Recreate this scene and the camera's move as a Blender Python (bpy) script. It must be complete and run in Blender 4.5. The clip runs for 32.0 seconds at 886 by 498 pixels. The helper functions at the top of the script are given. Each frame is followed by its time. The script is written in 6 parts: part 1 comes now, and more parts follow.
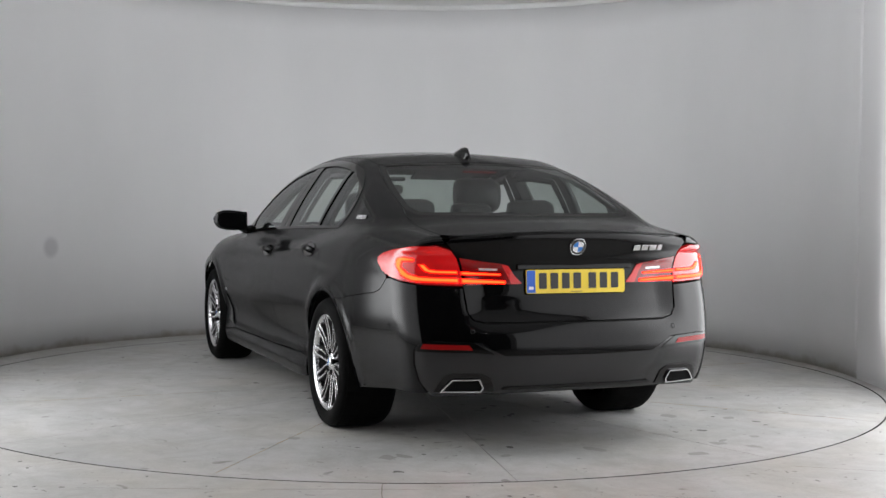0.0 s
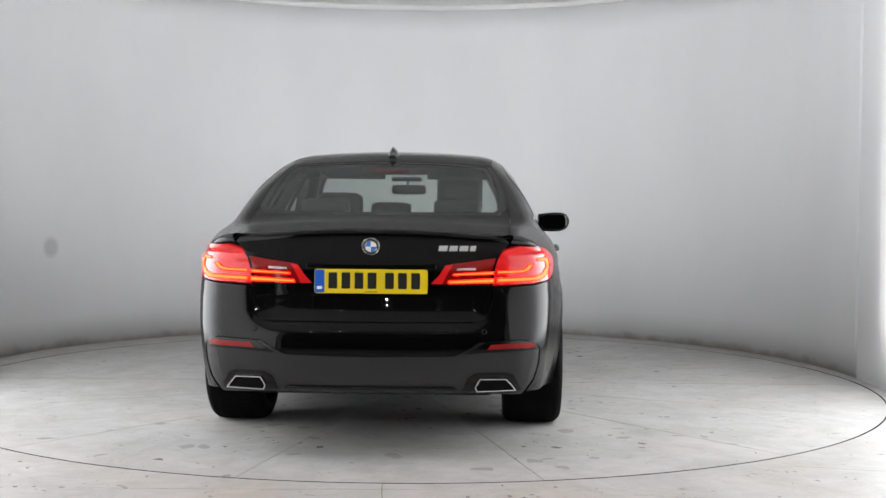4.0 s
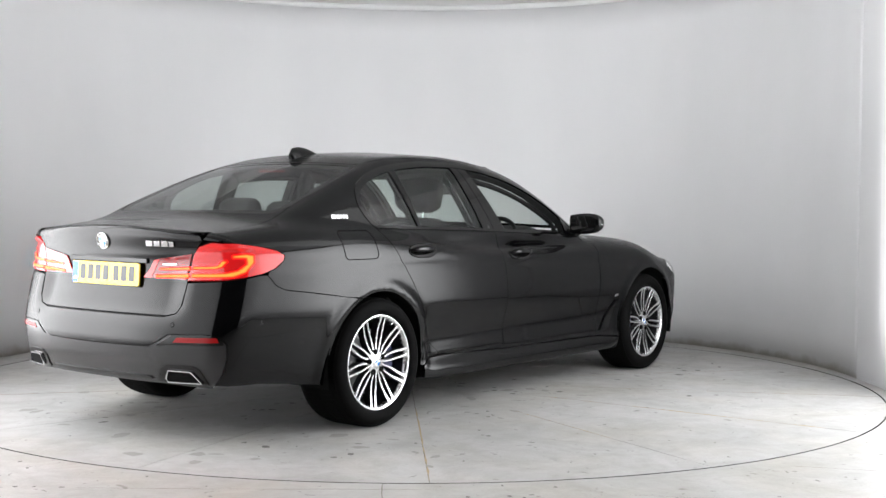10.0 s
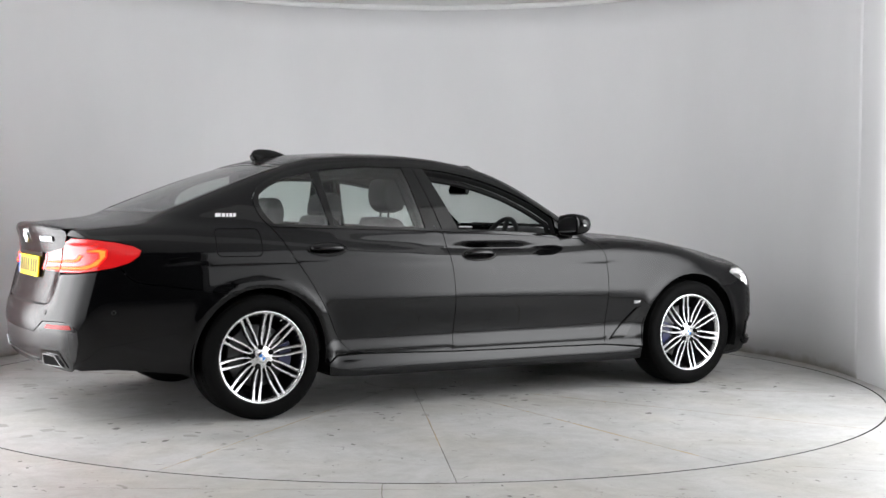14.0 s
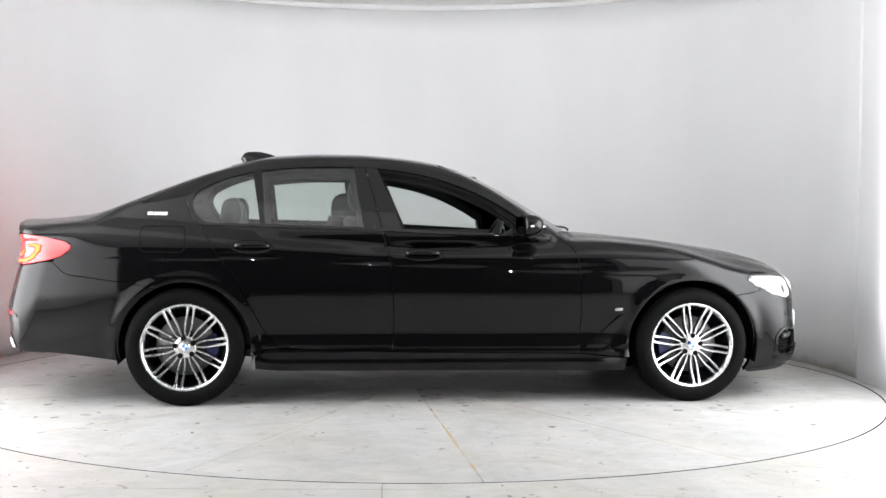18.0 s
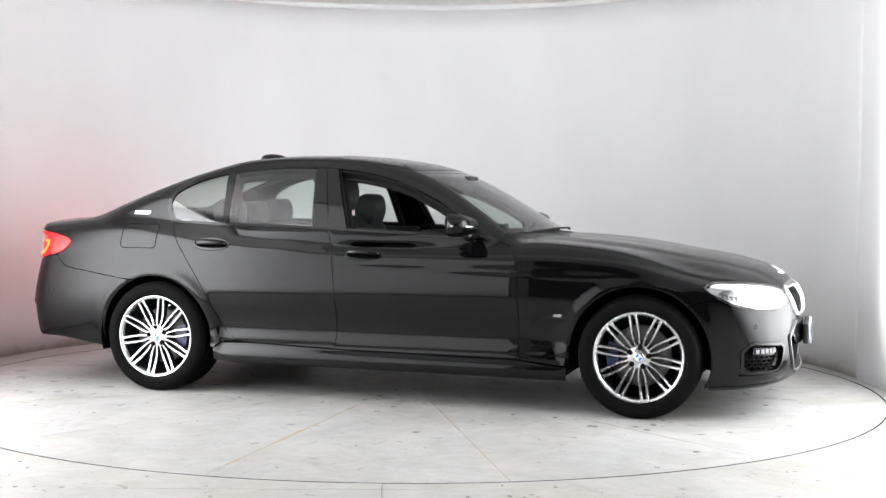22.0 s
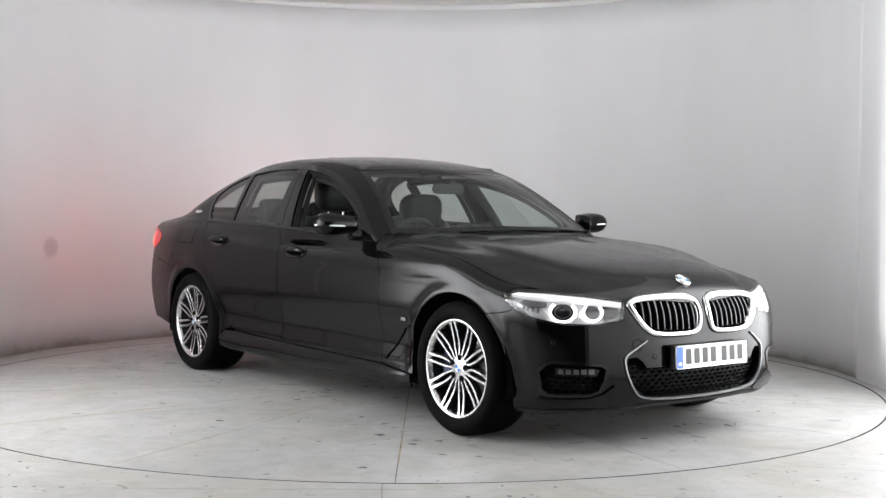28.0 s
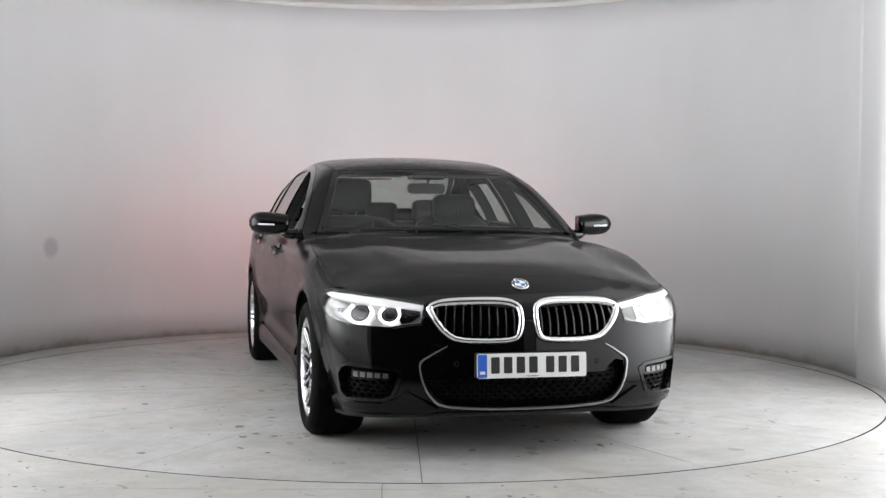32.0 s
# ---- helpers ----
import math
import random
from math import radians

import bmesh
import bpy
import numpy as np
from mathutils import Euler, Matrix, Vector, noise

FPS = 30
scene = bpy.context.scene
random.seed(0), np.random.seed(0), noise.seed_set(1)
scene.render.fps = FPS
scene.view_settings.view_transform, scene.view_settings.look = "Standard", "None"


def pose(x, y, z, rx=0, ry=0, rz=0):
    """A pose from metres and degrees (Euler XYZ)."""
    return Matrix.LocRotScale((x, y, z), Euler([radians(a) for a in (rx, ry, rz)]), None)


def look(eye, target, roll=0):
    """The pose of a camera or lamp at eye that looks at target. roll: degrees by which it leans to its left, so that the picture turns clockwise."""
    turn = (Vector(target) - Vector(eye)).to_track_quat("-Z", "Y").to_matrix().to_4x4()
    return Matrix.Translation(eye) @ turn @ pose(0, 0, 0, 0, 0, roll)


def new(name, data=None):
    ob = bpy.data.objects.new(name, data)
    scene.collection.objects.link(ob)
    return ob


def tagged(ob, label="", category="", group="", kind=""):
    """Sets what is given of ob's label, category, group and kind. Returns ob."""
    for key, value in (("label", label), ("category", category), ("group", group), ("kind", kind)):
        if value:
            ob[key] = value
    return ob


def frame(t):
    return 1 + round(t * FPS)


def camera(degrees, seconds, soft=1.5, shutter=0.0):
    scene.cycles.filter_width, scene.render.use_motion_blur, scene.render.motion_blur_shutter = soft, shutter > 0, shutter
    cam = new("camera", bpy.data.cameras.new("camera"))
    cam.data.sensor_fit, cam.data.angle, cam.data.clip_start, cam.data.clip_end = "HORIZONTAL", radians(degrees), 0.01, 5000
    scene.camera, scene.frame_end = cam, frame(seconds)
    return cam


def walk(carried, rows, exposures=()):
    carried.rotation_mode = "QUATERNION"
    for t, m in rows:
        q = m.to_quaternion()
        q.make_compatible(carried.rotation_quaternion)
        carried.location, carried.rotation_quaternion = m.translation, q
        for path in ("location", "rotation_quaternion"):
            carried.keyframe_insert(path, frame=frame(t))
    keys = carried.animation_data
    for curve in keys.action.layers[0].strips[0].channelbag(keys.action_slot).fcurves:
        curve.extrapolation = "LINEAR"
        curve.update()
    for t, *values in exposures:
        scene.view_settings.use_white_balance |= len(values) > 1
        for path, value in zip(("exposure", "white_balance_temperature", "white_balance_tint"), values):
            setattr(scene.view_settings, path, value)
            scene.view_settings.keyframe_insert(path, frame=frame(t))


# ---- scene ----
CAR_OFF = (0.1425, 0.0328)
T_ZERO, RATE = 3.4313, 5.8716
cam = camera(39.44, 32.0, soft=1.5)
EYE = Vector((0.0, -8.038, 1.1752))
_y, _p = radians(1.5957), radians(-2.1428)
AIM = EYE + Vector((math.sin(_y) * math.cos(_p), math.cos(_y) * math.cos(_p), math.sin(_p)))
VIEW = look(EYE, AIM, 0.4665)
EXPOSURES = [(0, -0.52), (1, -0.31), (2.5, -0.05), (6, -0.05), (9, -0.02), (10, 0.1), (11, 0.25), (12, 0.24), (13, -0.03), (14, -0.13), (17, 0.23), (18, 0.4), (19, 0.5), (21, 0.48), (22, 0.42), (23, 0.31), (24, -0.09), (25, -0.13), (28, -0.04), (29, 0.04), (30, -0.03), (31, -0.11), (32, -0.12)]
walk(cam, [(0.0, VIEW), (32.0, VIEW)], EXPOSURES)

# ---------------------------------------------------------------- light
world = bpy.data.worlds.new("world")
scene.world = world
world.use_nodes = True
world.node_tree.nodes["Background"].inputs[0].default_value = (0.02, 0.02, 0.022, 1)
world.node_tree.nodes["Background"].inputs[1].default_value = 0.3


def area(name, where, target, power, size, size_y=None, shape="RECTANGLE", color=(1, 1, 1)):
    d = bpy.data.lights.new(name, "AREA")
    d.energy, d.shape, d.size, d.color = power, shape, size, color
    d.size_y = size_y or size
    ob = new(name, d)
    ob.matrix_basis = look(where, target)
    return ob


WALLGLOW_E, HALL_W = 9.0, 3.5
DRUM = (-0.05, 0.29, 3.115)
# small spots in the hall before the opening
SPOTS = []
for _x, _yy, _z in ((-2.1, -6.4, 2.9), (-1.5, -6.9, 3.7), (-0.6, -6.6, 3.2), (-0.2, -7.2, 4.1), (0.7, -6.6, 3.3), (1.4, -7.0, 3.8), (2.1, -6.4, 2.9)):
    SPOTS.append(((_x, _yy, _z), (_x * 0.5, -1.0, 0.5), HALL_W))
for _e, _t, _w in SPOTS:
    area("spot_light", _e, _t, _w, 0.024, 0.024, "DISK", (1.0, 0.997, 0.995))

# ---------------------------------------------------------------- materials


def nodes_of(name):
    m = bpy.data.materials.new(name)
    m.use_nodes = True
    return m, m.node_tree, m.node_tree.nodes["Principled BSDF"]


def plain(name, color, rough=0.5, metal=0.0, coat=0.0, emit=0.0, ecol=None, spec=0.5, bump=0.0, bscale=400.0, vary=0.0):
    m, nt, b = nodes_of(name)
    b.inputs["Base Color"].default_value = (*color, 1)
    b.inputs["Roughness"].default_value = rough
    b.inputs["Metallic"].default_value = metal
    b.inputs["Coat Weight"].default_value = coat
    b.inputs["Coat Roughness"].default_value = 0.03
    b.inputs["Specular IOR Level"].default_value = spec
    if emit:
        b.inputs["Emission Color"].default_value = (*(ecol or color), 1)
        b.inputs["Emission Strength"].default_value = emit
    if bump or vary:
        tc = nt.nodes.new("ShaderNodeTexCoord")
        nz = nt.nodes.new("ShaderNodeTexNoise")
        nz.inputs["Scale"].default_value = bscale
        nz.inputs["Detail"].default_value = 4
        nt.links.new(tc.outputs["Object"], nz.inputs["Vector"])
        if bump:
            bp = nt.nodes.new("ShaderNodeBump")
            bp.inputs["Strength"].default_value = bump
            bp.inputs["Distance"].default_value = 0.002
            nt.links.new(nz.outputs["Fac"], bp.inputs["Height"])
            nt.links.new(bp.outputs["Normal"], b.inputs["Normal"])
        if vary:
            rmp = nt.nodes.new("ShaderNodeMapRange")
            rmp.inputs["To Min"].default_value = max(0.02, rough - vary)
            rmp.inputs["To Max"].default_value = rough + vary
            nt.links.new(nz.outputs["Fac"], rmp.inputs["Value"])
            nt.links.new(rmp.outputs["Result"], b.inputs["Roughness"])
    return m


def glass_mat(name, tint, rough=0.0):
    """Thin tinted glass: see-through, with a Fresnel gloss."""
    m = bpy.data.materials.new(name)
    m.use_nodes = True
    nt = m.node_tree
    nt.nodes.clear()
    out = nt.nodes.new("ShaderNodeOutputMaterial")
    mix = nt.nodes.new("ShaderNodeMixShader")
    tr = nt.nodes.new("ShaderNodeBsdfTransparent")
    gl = nt.nodes.new("ShaderNodeBsdfGlossy")
    lw = nt.nodes.new("ShaderNodeLayerWeight")
    lw.inputs["Blend"].default_value = 0.5
    pw = nt.nodes.new("ShaderNodeMath")
    pw.operation = "POWER"
    pw.inputs[1].default_value = 5.0
    fr = nt.nodes.new("ShaderNodeMath")
    fr.operation = "MULTIPLY_ADD"
    fr.inputs[1].default_value, fr.inputs[2].default_value = 0.90, 0.085
    nt.links.new(lw.outputs["Facing"], pw.inputs[0])
    nt.links.new(pw.outputs[0], fr.inputs[0])
    tr.inputs["Color"].default_value = (*tint, 1)
    gl.inputs["Roughness"].default_value = rough
    nt.links.new(fr.outputs[0], mix.inputs["Fac"])
    nt.links.new(tr.outputs[0], mix.inputs[1])
    nt.links.new(gl.outputs[0], mix.inputs[2])
    nt.links.new(mix.outputs[0], out.inputs["Surface"])
    return m


def concrete(name, base, seed):
    m, nt, b = nodes_of(name)
    N, L = nt.nodes, nt.links
    tc = N.new("ShaderNodeTexCoord")
    mp = N.new("ShaderNodeMapping")
    mp.inputs["Location"].default_value = (seed, seed * 2.3, 0)
    L.new(tc.outputs["Object"], mp.inputs["Vector"])

    def nz(scale, detail=5, rough=0.55, dist=0.0):
        n = N.new("ShaderNodeTexNoise")
        n.inputs["Scale"].default_value, n.inputs["Detail"].default_value = scale, detail
        n.inputs["Roughness"].default_value, n.inputs["Distortion"].default_value = rough, dist
        L.new(mp.outputs[0], n.inputs["Vector"])
        return n

    def ramp(src, p0, c0, p1, c1):
        r = N.new("ShaderNodeValToRGB")
        r.color_ramp.elements[0].position, r.color_ramp.elements[1].position = p0, p1
        r.color_ramp.elements[0].color, r.color_ramp.elements[1].color = (*c0, 1), (*c1, 1)
        L.new(src, r.inputs[0])
        return r.outputs["Color"]

    def mul(a, c, fac=1.0):
        x = N.new("ShaderNodeMix")
        x.data_type, x.blend_type = "RGBA", "MULTIPLY"
        x.inputs["Factor"].default_value = fac
        L.new(a, x.inputs["A"])
        L.new(c, x.inputs["B"])
        return x.outputs["Result"]

    big = ramp(nz(0.9, 6, 0.6, 0.6).outputs["Fac"], 0.3, [c * 0.80 for c in base], 0.7, [c * 1.06 for c in base])
    mid = ramp(nz(5.5, 8, 0.65, 1.2).outputs["Fac"], 0.32, (0.88, 0.875, 0.86), 0.55, (1, 1, 1))
    tone = ramp(nz(2.3, 7, 0.7, 1.8).outputs["Fac"], 0.34, (0.84, 0.83, 0.81), 0.60, (1, 1, 1))
    spot_mask = ramp(nz(1.1, 2, 0.5, 0.3).outputs["Fac"], 0.44, (1, 1, 1), 0.54, (0, 0, 0))
    oil = ramp(nz(8.0, 3, 0.5, 0.8).outputs["Fac"], 0.26, (0.50, 0.485, 0.46), 0.31, (1, 1, 1))
    lit = N.new("ShaderNodeMix")
    lit.data_type, lit.blend_type = "RGBA", "LIGHTEN"
    lit.inputs["Factor"].default_value = 1.0
    L.new(oil, lit.inputs["A"])
    L.new(spot_mask, lit.inputs["B"])
    fine = ramp(nz(70, 3, 0.6).outputs["Fac"], 0.3, (0.92, 0.92, 0.91), 0.6, (1, 1, 1))
    warm = ramp(nz(1.6, 4, 0.5, 0.4).outputs["Fac"], 0.45, (1, 1, 1), 0.75, (1.0, 0.965, 0.90))
    chips = ramp(nz(9.0, 2, 0.4, 2.5).outputs["Fac"], 0.255, (0.50, 0.49, 0.47), 0.275, (1, 1, 1))
    c = mul(mul(mul(mul(mul(mul(big, mid), fine), warm), chips), tone), lit.outputs["Result"])
    L.new(c, b.inputs["Base Color"])
    rr = N.new("ShaderNodeMapRange")
    rr.inputs["To Min"].default_value, rr.inputs["To Max"].default_value = 0.38, 0.62
    L.new(nz(3.0).outputs["Fac"], rr.inputs["Value"])
    L.new(rr.outputs[0], b.inputs["Roughness"])
    bp = N.new("ShaderNodeBump")
    bp.inputs["Strength"].default_value, bp.inputs["Distance"].default_value = 0.25, 0.002
    L.new(nz(45, 6).outputs["Fac"], bp.inputs["Height"])
    L.new(bp.outputs[0], b.inputs["Normal"])
    return m


M_TABLE = concrete("painted_concrete", (0.415, 0.415, 0.412), 1.7)
M_FLOOR = concrete("worn_painted_concrete", (0.405, 0.402, 0.394), 7.9)


def wall_paint():
    m, nt, b = nodes_of("white_wall_paint")
    N, L = nt.nodes, nt.links
    tc = N.new("ShaderNodeTexCoord")
    mp = N.new("ShaderNodeMapping")
    mp.inputs["Scale"].default_value = (1, 1, 0.35)
    L.new(tc.outputs["Object"], mp.inputs["Vector"])
    n1 = N.new("ShaderNodeTexNoise")
    n1.inputs["Scale"].default_value, n1.inputs["Detail"].default_value = 1.3, 5
    L.new(mp.outputs[0], n1.inputs["Vector"])
    r = N.new("ShaderNodeValToRGB")
    r.color_ramp.elements[0].position, r.color_ramp.elements[1].position = 0.3, 0.7
    r.color_ramp.elements[0].color, r.color_ramp.elements[1].color = (0.755, 0.755, 0.765, 1), (0.80, 0.80, 0.81, 1)
    L.new(n1.outputs["Fac"], r.inputs[0])
    # scuffs close to the floor
    sep = N.new("ShaderNodeSeparateXYZ")
    L.new(tc.outputs["Object"], sep.inputs[0])
    n2 = N.new("ShaderNodeTexNoise")
    n2.inputs["Scale"].default_value, n2.inputs["Detail"].default_value = 6.0, 6
    L.new(tc.outputs["Object"], n2.inputs["Vector"])
    ad = N.new("ShaderNodeMath")
    ad.operation = "MULTIPLY_ADD"
    ad.inputs[1].default_value, ad.inputs[2].default_value = -0.12, 0.075
    L.new(n2.outputs["Fac"], ad.inputs[0])
    lt = N.new("ShaderNodeMath")
    lt.operation = "ADD"
    L.new(sep.outputs["Z"], lt.inputs[0])
    L.new(ad.outputs[0], lt.inputs[1])
    r2 = N.new("ShaderNodeValToRGB")
    r2.color_ramp.elements[0].position, r2.color_ramp.elements[1].position = 0.015, 0.075
    r2.color_ramp.elements[0].color, r2.color_ramp.elements[1].color = (0.62, 0.58, 0.52, 1), (1, 1, 1, 1)
    L.new(lt.outputs[0], r2.inputs[0])
    mx = N.new("ShaderNodeMix")
    mx.data_type, mx.blend_type = "RGBA", "MULTIPLY"
    mx.inputs["Factor"].default_value = 1.0
    L.new(r.outputs[0], mx.inputs["A"])
    L.new(r2.outputs[0], mx.inputs["B"])
    # one soft round spot, darker than the wall
    mp2 = N.new("ShaderNodeMapping")
    mp2.vector_type = "POINT"
    mp2.inputs["Location"].default_value = (2.807, -1.739, -0.800)
    L.new(tc.outputs["Object"], mp2.inputs["Vector"])
    ln = N.new("ShaderNodeVectorMath")
    ln.operation = "LENGTH"
    L.new(mp2.outputs[0], ln.inputs[0])
    r3 = N.new("ShaderNodeValToRGB")
    r3.color_ramp.interpolation = "EASE"
    r3.color_ramp.elements[0].position, r3.color_ramp.elements[1].position = 0.045, 0.105
    r3.color_ramp.elements[0].color, r3.color_ramp.elements[1].color = (0.74, 0.74, 0.75, 1), (1, 1, 1, 1)
    L.new(ln.outputs["Value"], r3.inputs[0])
    mx2 = N.new("ShaderNodeMix")
    mx2.data_type, mx2.blend_type = "RGBA", "MULTIPLY"
    mx2.inputs["Factor"].default_value = 1.0
    L.new(mx.outputs["Result"], mx2.inputs["A"])
    L.new(r3.outputs[0], mx2.inputs["B"])
    L.new(mx2.outputs["Result"], b.inputs["Base Color"])
    b.inputs["Roughness"].default_value = 0.55
    return m


M_WALL = wall_paint()
M_TRIM = plain("white_trim", (0.82, 0.82, 0.82), 0.5)
M_HALL = plain("dark_hall_paint", (0.006, 0.006, 0.007), 0.8, spec=0.2)
M_CEIL = plain("grey_ceiling_board", (0.85, 0.84, 0.835), 0.8, bump=0.2, bscale=60)
M_DARK = plain("dark_gap", (0.004, 0.004, 0.004), 0.9, spec=0.1)


def wall_glow():
    """Side wall brightness put in as emission: strongest in the middle, fading towards the curved wall."""
    m, nt, b = nodes_of("side_wall_glow")
    N, L = nt.nodes, nt.links
    tc = N.new("ShaderNodeTexCoord")
    sep = N.new("ShaderNodeSeparateXYZ")
    L.new(tc.outputs["Object"], sep.inputs[0])

    def profile(src, lo, hi, stops, tint=(1.0, 1.0)):
        mr = N.new("ShaderNodeMapRange")
        mr.inputs["From Min"].default_value, mr.inputs["From Max"].default_value = lo, hi
        L.new(src, mr.inputs["Value"])
        r = N.new("ShaderNodeValToRGB")
        r.color_ramp.interpolation = "B_SPLINE"
        e = r.color_ramp.elements
        for k, (p, v) in enumerate(stops):
            el = e[k] if k < 2 else e.new(p)
            el.position, el.color = p, (v * tint[0], v * tint[1], v, 1)
        L.new(mr.outputs["Result"], r.inputs[0])
        return r.outputs["Color"]

    along = profile(sep.outputs["Y"], -6.5, 0.27, [(0.0, 0.14), (1.0, 0.0), (0.36, 0.18), (0.48, 0.28), (0.56, 0.60), (0.64, 1.0), (0.80, 1.0), (0.865, 0.72), (0.90, 0.34), (0.925, 0.08), (0.945, 0.012), (0.962, 0.0), (0.98, 0.0)], (0.968, 0.982))
    up = profile(sep.outputs["Z"], 0.0, 2.9, [(0.0, 0.04), (1.0, 0.55), (0.06, 0.15), (0.11, 0.60), (0.16, 1.0), (0.58, 1.0), (0.76, 0.95), (0.90, 0.80)])
    mul = N.new("ShaderNodeMix")
    mul.data_type, mul.blend_type = "RGBA", "MULTIPLY"
    mul.inputs["Factor"].default_value = 1.0
    L.new(along, mul.inputs["A"])
    L.new(up, mul.inputs["B"])
    L.new(mul.outputs["Result"], b.inputs["Emission Color"])
    b.inputs["Emission Strength"].default_value = WALLGLOW_E
    b.inputs["Base Color"].default_value = (0.768, 0.768, 0.778, 1)
    b.inputs["Roughness"].default_value = 0.6
    return m


M_WALLGLOW = wall_glow()


def paint():
    m, nt, b = nodes_of("black_metallic_paint")
    b.inputs["Base Color"].default_value = (0.0018, 0.0018, 0.0021, 1)
    b.inputs["Metallic"].default_value = 0.0
    b.inputs["Specular IOR Level"].default_value = 0.02
    b.inputs["Roughness"].default_value = 0.34
    b.inputs["Coat Weight"].default_value = 0.54
    b.inputs["Coat Roughness"].default_value = 0.015
    b.inputs["Coat IOR"].default_value = 1.5
    N, L = nt.nodes, nt.links
    tc = N.new("ShaderNodeTexCoord")
    n = N.new("ShaderNodeTexNoise")
    n.inputs["Scale"].default_value, n.inputs["Detail"].default_value = 2.2, 3
    L.new(tc.outputs["Object"], n.inputs["Vector"])
    bp = N.new("ShaderNodeBump")
    bp.inputs["Strength"].default_value, bp.inputs["Distance"].default_value = 0.03, 0.01
    L.new(n.outputs["Fac"], bp.inputs["Height"])
    L.new(bp.outputs[0], b.inputs["Coat Normal"])
    # fine metal flakes
    v = N.new("ShaderNodeTexVoronoi")
    v.inputs["Scale"].default_value = 900
    L.new(tc.outputs["Object"], v.inputs["Vector"])
    r = N.new("ShaderNodeMapRange")
    r.inputs["To Min"].default_value, r.inputs["To Max"].default_value = 0.24, 0.36
    L.new(v.outputs["Color"], r.inputs["Value"])
    L.new(r.outputs[0], b.inputs["Roughness"])
    return m


M_PAINT = paint()
M_GLOSS = plain("gloss_black_trim", (0.004, 0.004, 0.004), 0.08, spec=0.35)
M_RUBBER = plain("black_rubber_seal", (0.006, 0.006, 0.006), 0.65, spec=0.25)
M_PLASTIC = plain("black_grained_plastic", (0.010, 0.010, 0.0105), 0.5, spec=0.3, bump=0.15, bscale=900)
M_DIFF = plain("dark_grey_bumper_plastic", (0.017, 0.017, 0.018), 0.26, 0.0, spec=0.5, bump=0.05, bscale=700)
M_TYRE = plain("tyre_rubber", (0.004, 0.004, 0.004), 0.70, spec=0.04, bump=0.25, bscale=180, vary=0.1)
M_ALU = plain("machined_alloy", (0.70, 0.70, 0.71), 0.26, 1.0, vary=0.06, bscale=60)
M_RIMDARK = plain("dark_painted_alloy", (0.012, 0.012, 0.013), 0.35, 0.2, spec=0.3)
M_DISC = plain("brake_disc_steel", (0.22, 0.22, 0.225), 0.5, 1.0)
M_BLUE = plain("blue_caliper_paint", (0.004, 0.009, 0.07), 0.35, coat=0.3)
M_CHROME = plain("chrome", (0.86, 0.86, 0.87), 0.07, 1.0)
M_SATIN = plain("satin_chrome", (0.70, 0.70, 0.72), 0.22, 1.0)
M_GLASS = glass_mat("tinted_window_glass", (0.76, 0.82, 0.79))
M_SCREEN = glass_mat("windscreen_glass", (0.70, 0.76, 0.73))
M_REARGLASS = glass_mat("rear_window_glass", (0.62, 0.67, 0.65))
M_CLEAR = glass_mat("clear_lamp_cover", (0.93, 0.93, 0.93))
M_LEATHER = plain("black_leather", (0.022, 0.022, 0.023), 0.5, spec=0.3, bump=0.3, bscale=300)
M_INNER = plain("black_cabin_plastic", (0.022, 0.022, 0.023), 0.6, bump=0.2, bscale=500)
M_HEADLINER = plain("anthracite_headliner", (0.07, 0.07, 0.07), 0.9)
M_TAIL = plain("red_lamp_lens", (0.42, 0.008, 0.010), 0.08, spec=0.4, coat=0.6, emit=0.24, ecol=(1.0, 0.020, 0.020))
M_TAILGLOW = plain("red_light_bar", (0.6, 0.02, 0.01), 0.3, spec=0.1, emit=5.0, ecol=(1.0, 0.016, 0.004))
M_TAILDARK = plain("dark_red_lens", (0.16, 0.003, 0.004), 0.08, spec=0.4, coat=0.6, emit=0.05, ecol=(1.0, 0.02, 0.02))
M_LIP = plain("satin_grey_trim", (0.34, 0.34, 0.35), 0.3, 0.8)
M_DRL = plain("white_light_ring", (1, 1, 1), 0.3, emit=3.0)
M_TAILGLOW2 = plain("red_light_bar_upper", (0.6, 0.02, 0.01), 0.3, spec=0.1, emit=3.2, ecol=(1.0, 0.016, 0.004))
M_TAILCORE = plain("bright_light_bar_core", (0.6, 0.05, 0.01), 0.3, spec=0.1, emit=60.0, ecol=(1.0, 0.0068, 0.001))
M_TAIL2 = plain("red_reflector", (0.22, 0.006, 0.006), 0.25, spec=0.25)
M_GUIDE = plain("white_light_guide", (0.80, 0.80, 0.81), 0.3, emit=0.45)
M_LENSBOWL = plain("grey_lamp_bowl", (0.13, 0.13, 0.135), 0.3, 0.8)
M_LAMPCHROME = plain("lamp_reflector", (0.62, 0.62, 0.64), 0.30, 0.35)
M_HONEY = plain("black_grille_plastic", (0.004, 0.004, 0.004), 0.30, spec=0.12)
M_STAIN = plain("dark_floor_stain", (0.09, 0.086, 0.078), 0.6, vary=0.1, bscale=40)
M_STAIN2 = plain("grey_floor_stain", (0.26, 0.255, 0.24), 0.6, vary=0.1, bscale=40)
M_FABRIC = plain("grey_ceiling_fabric", (0.46, 0.46, 0.462), 0.9, spec=0.1, bump=0.2, bscale=90)
M_LENS = plain("projector_lens", (0.02, 0.02, 0.025), 0.02, coat=1.0)
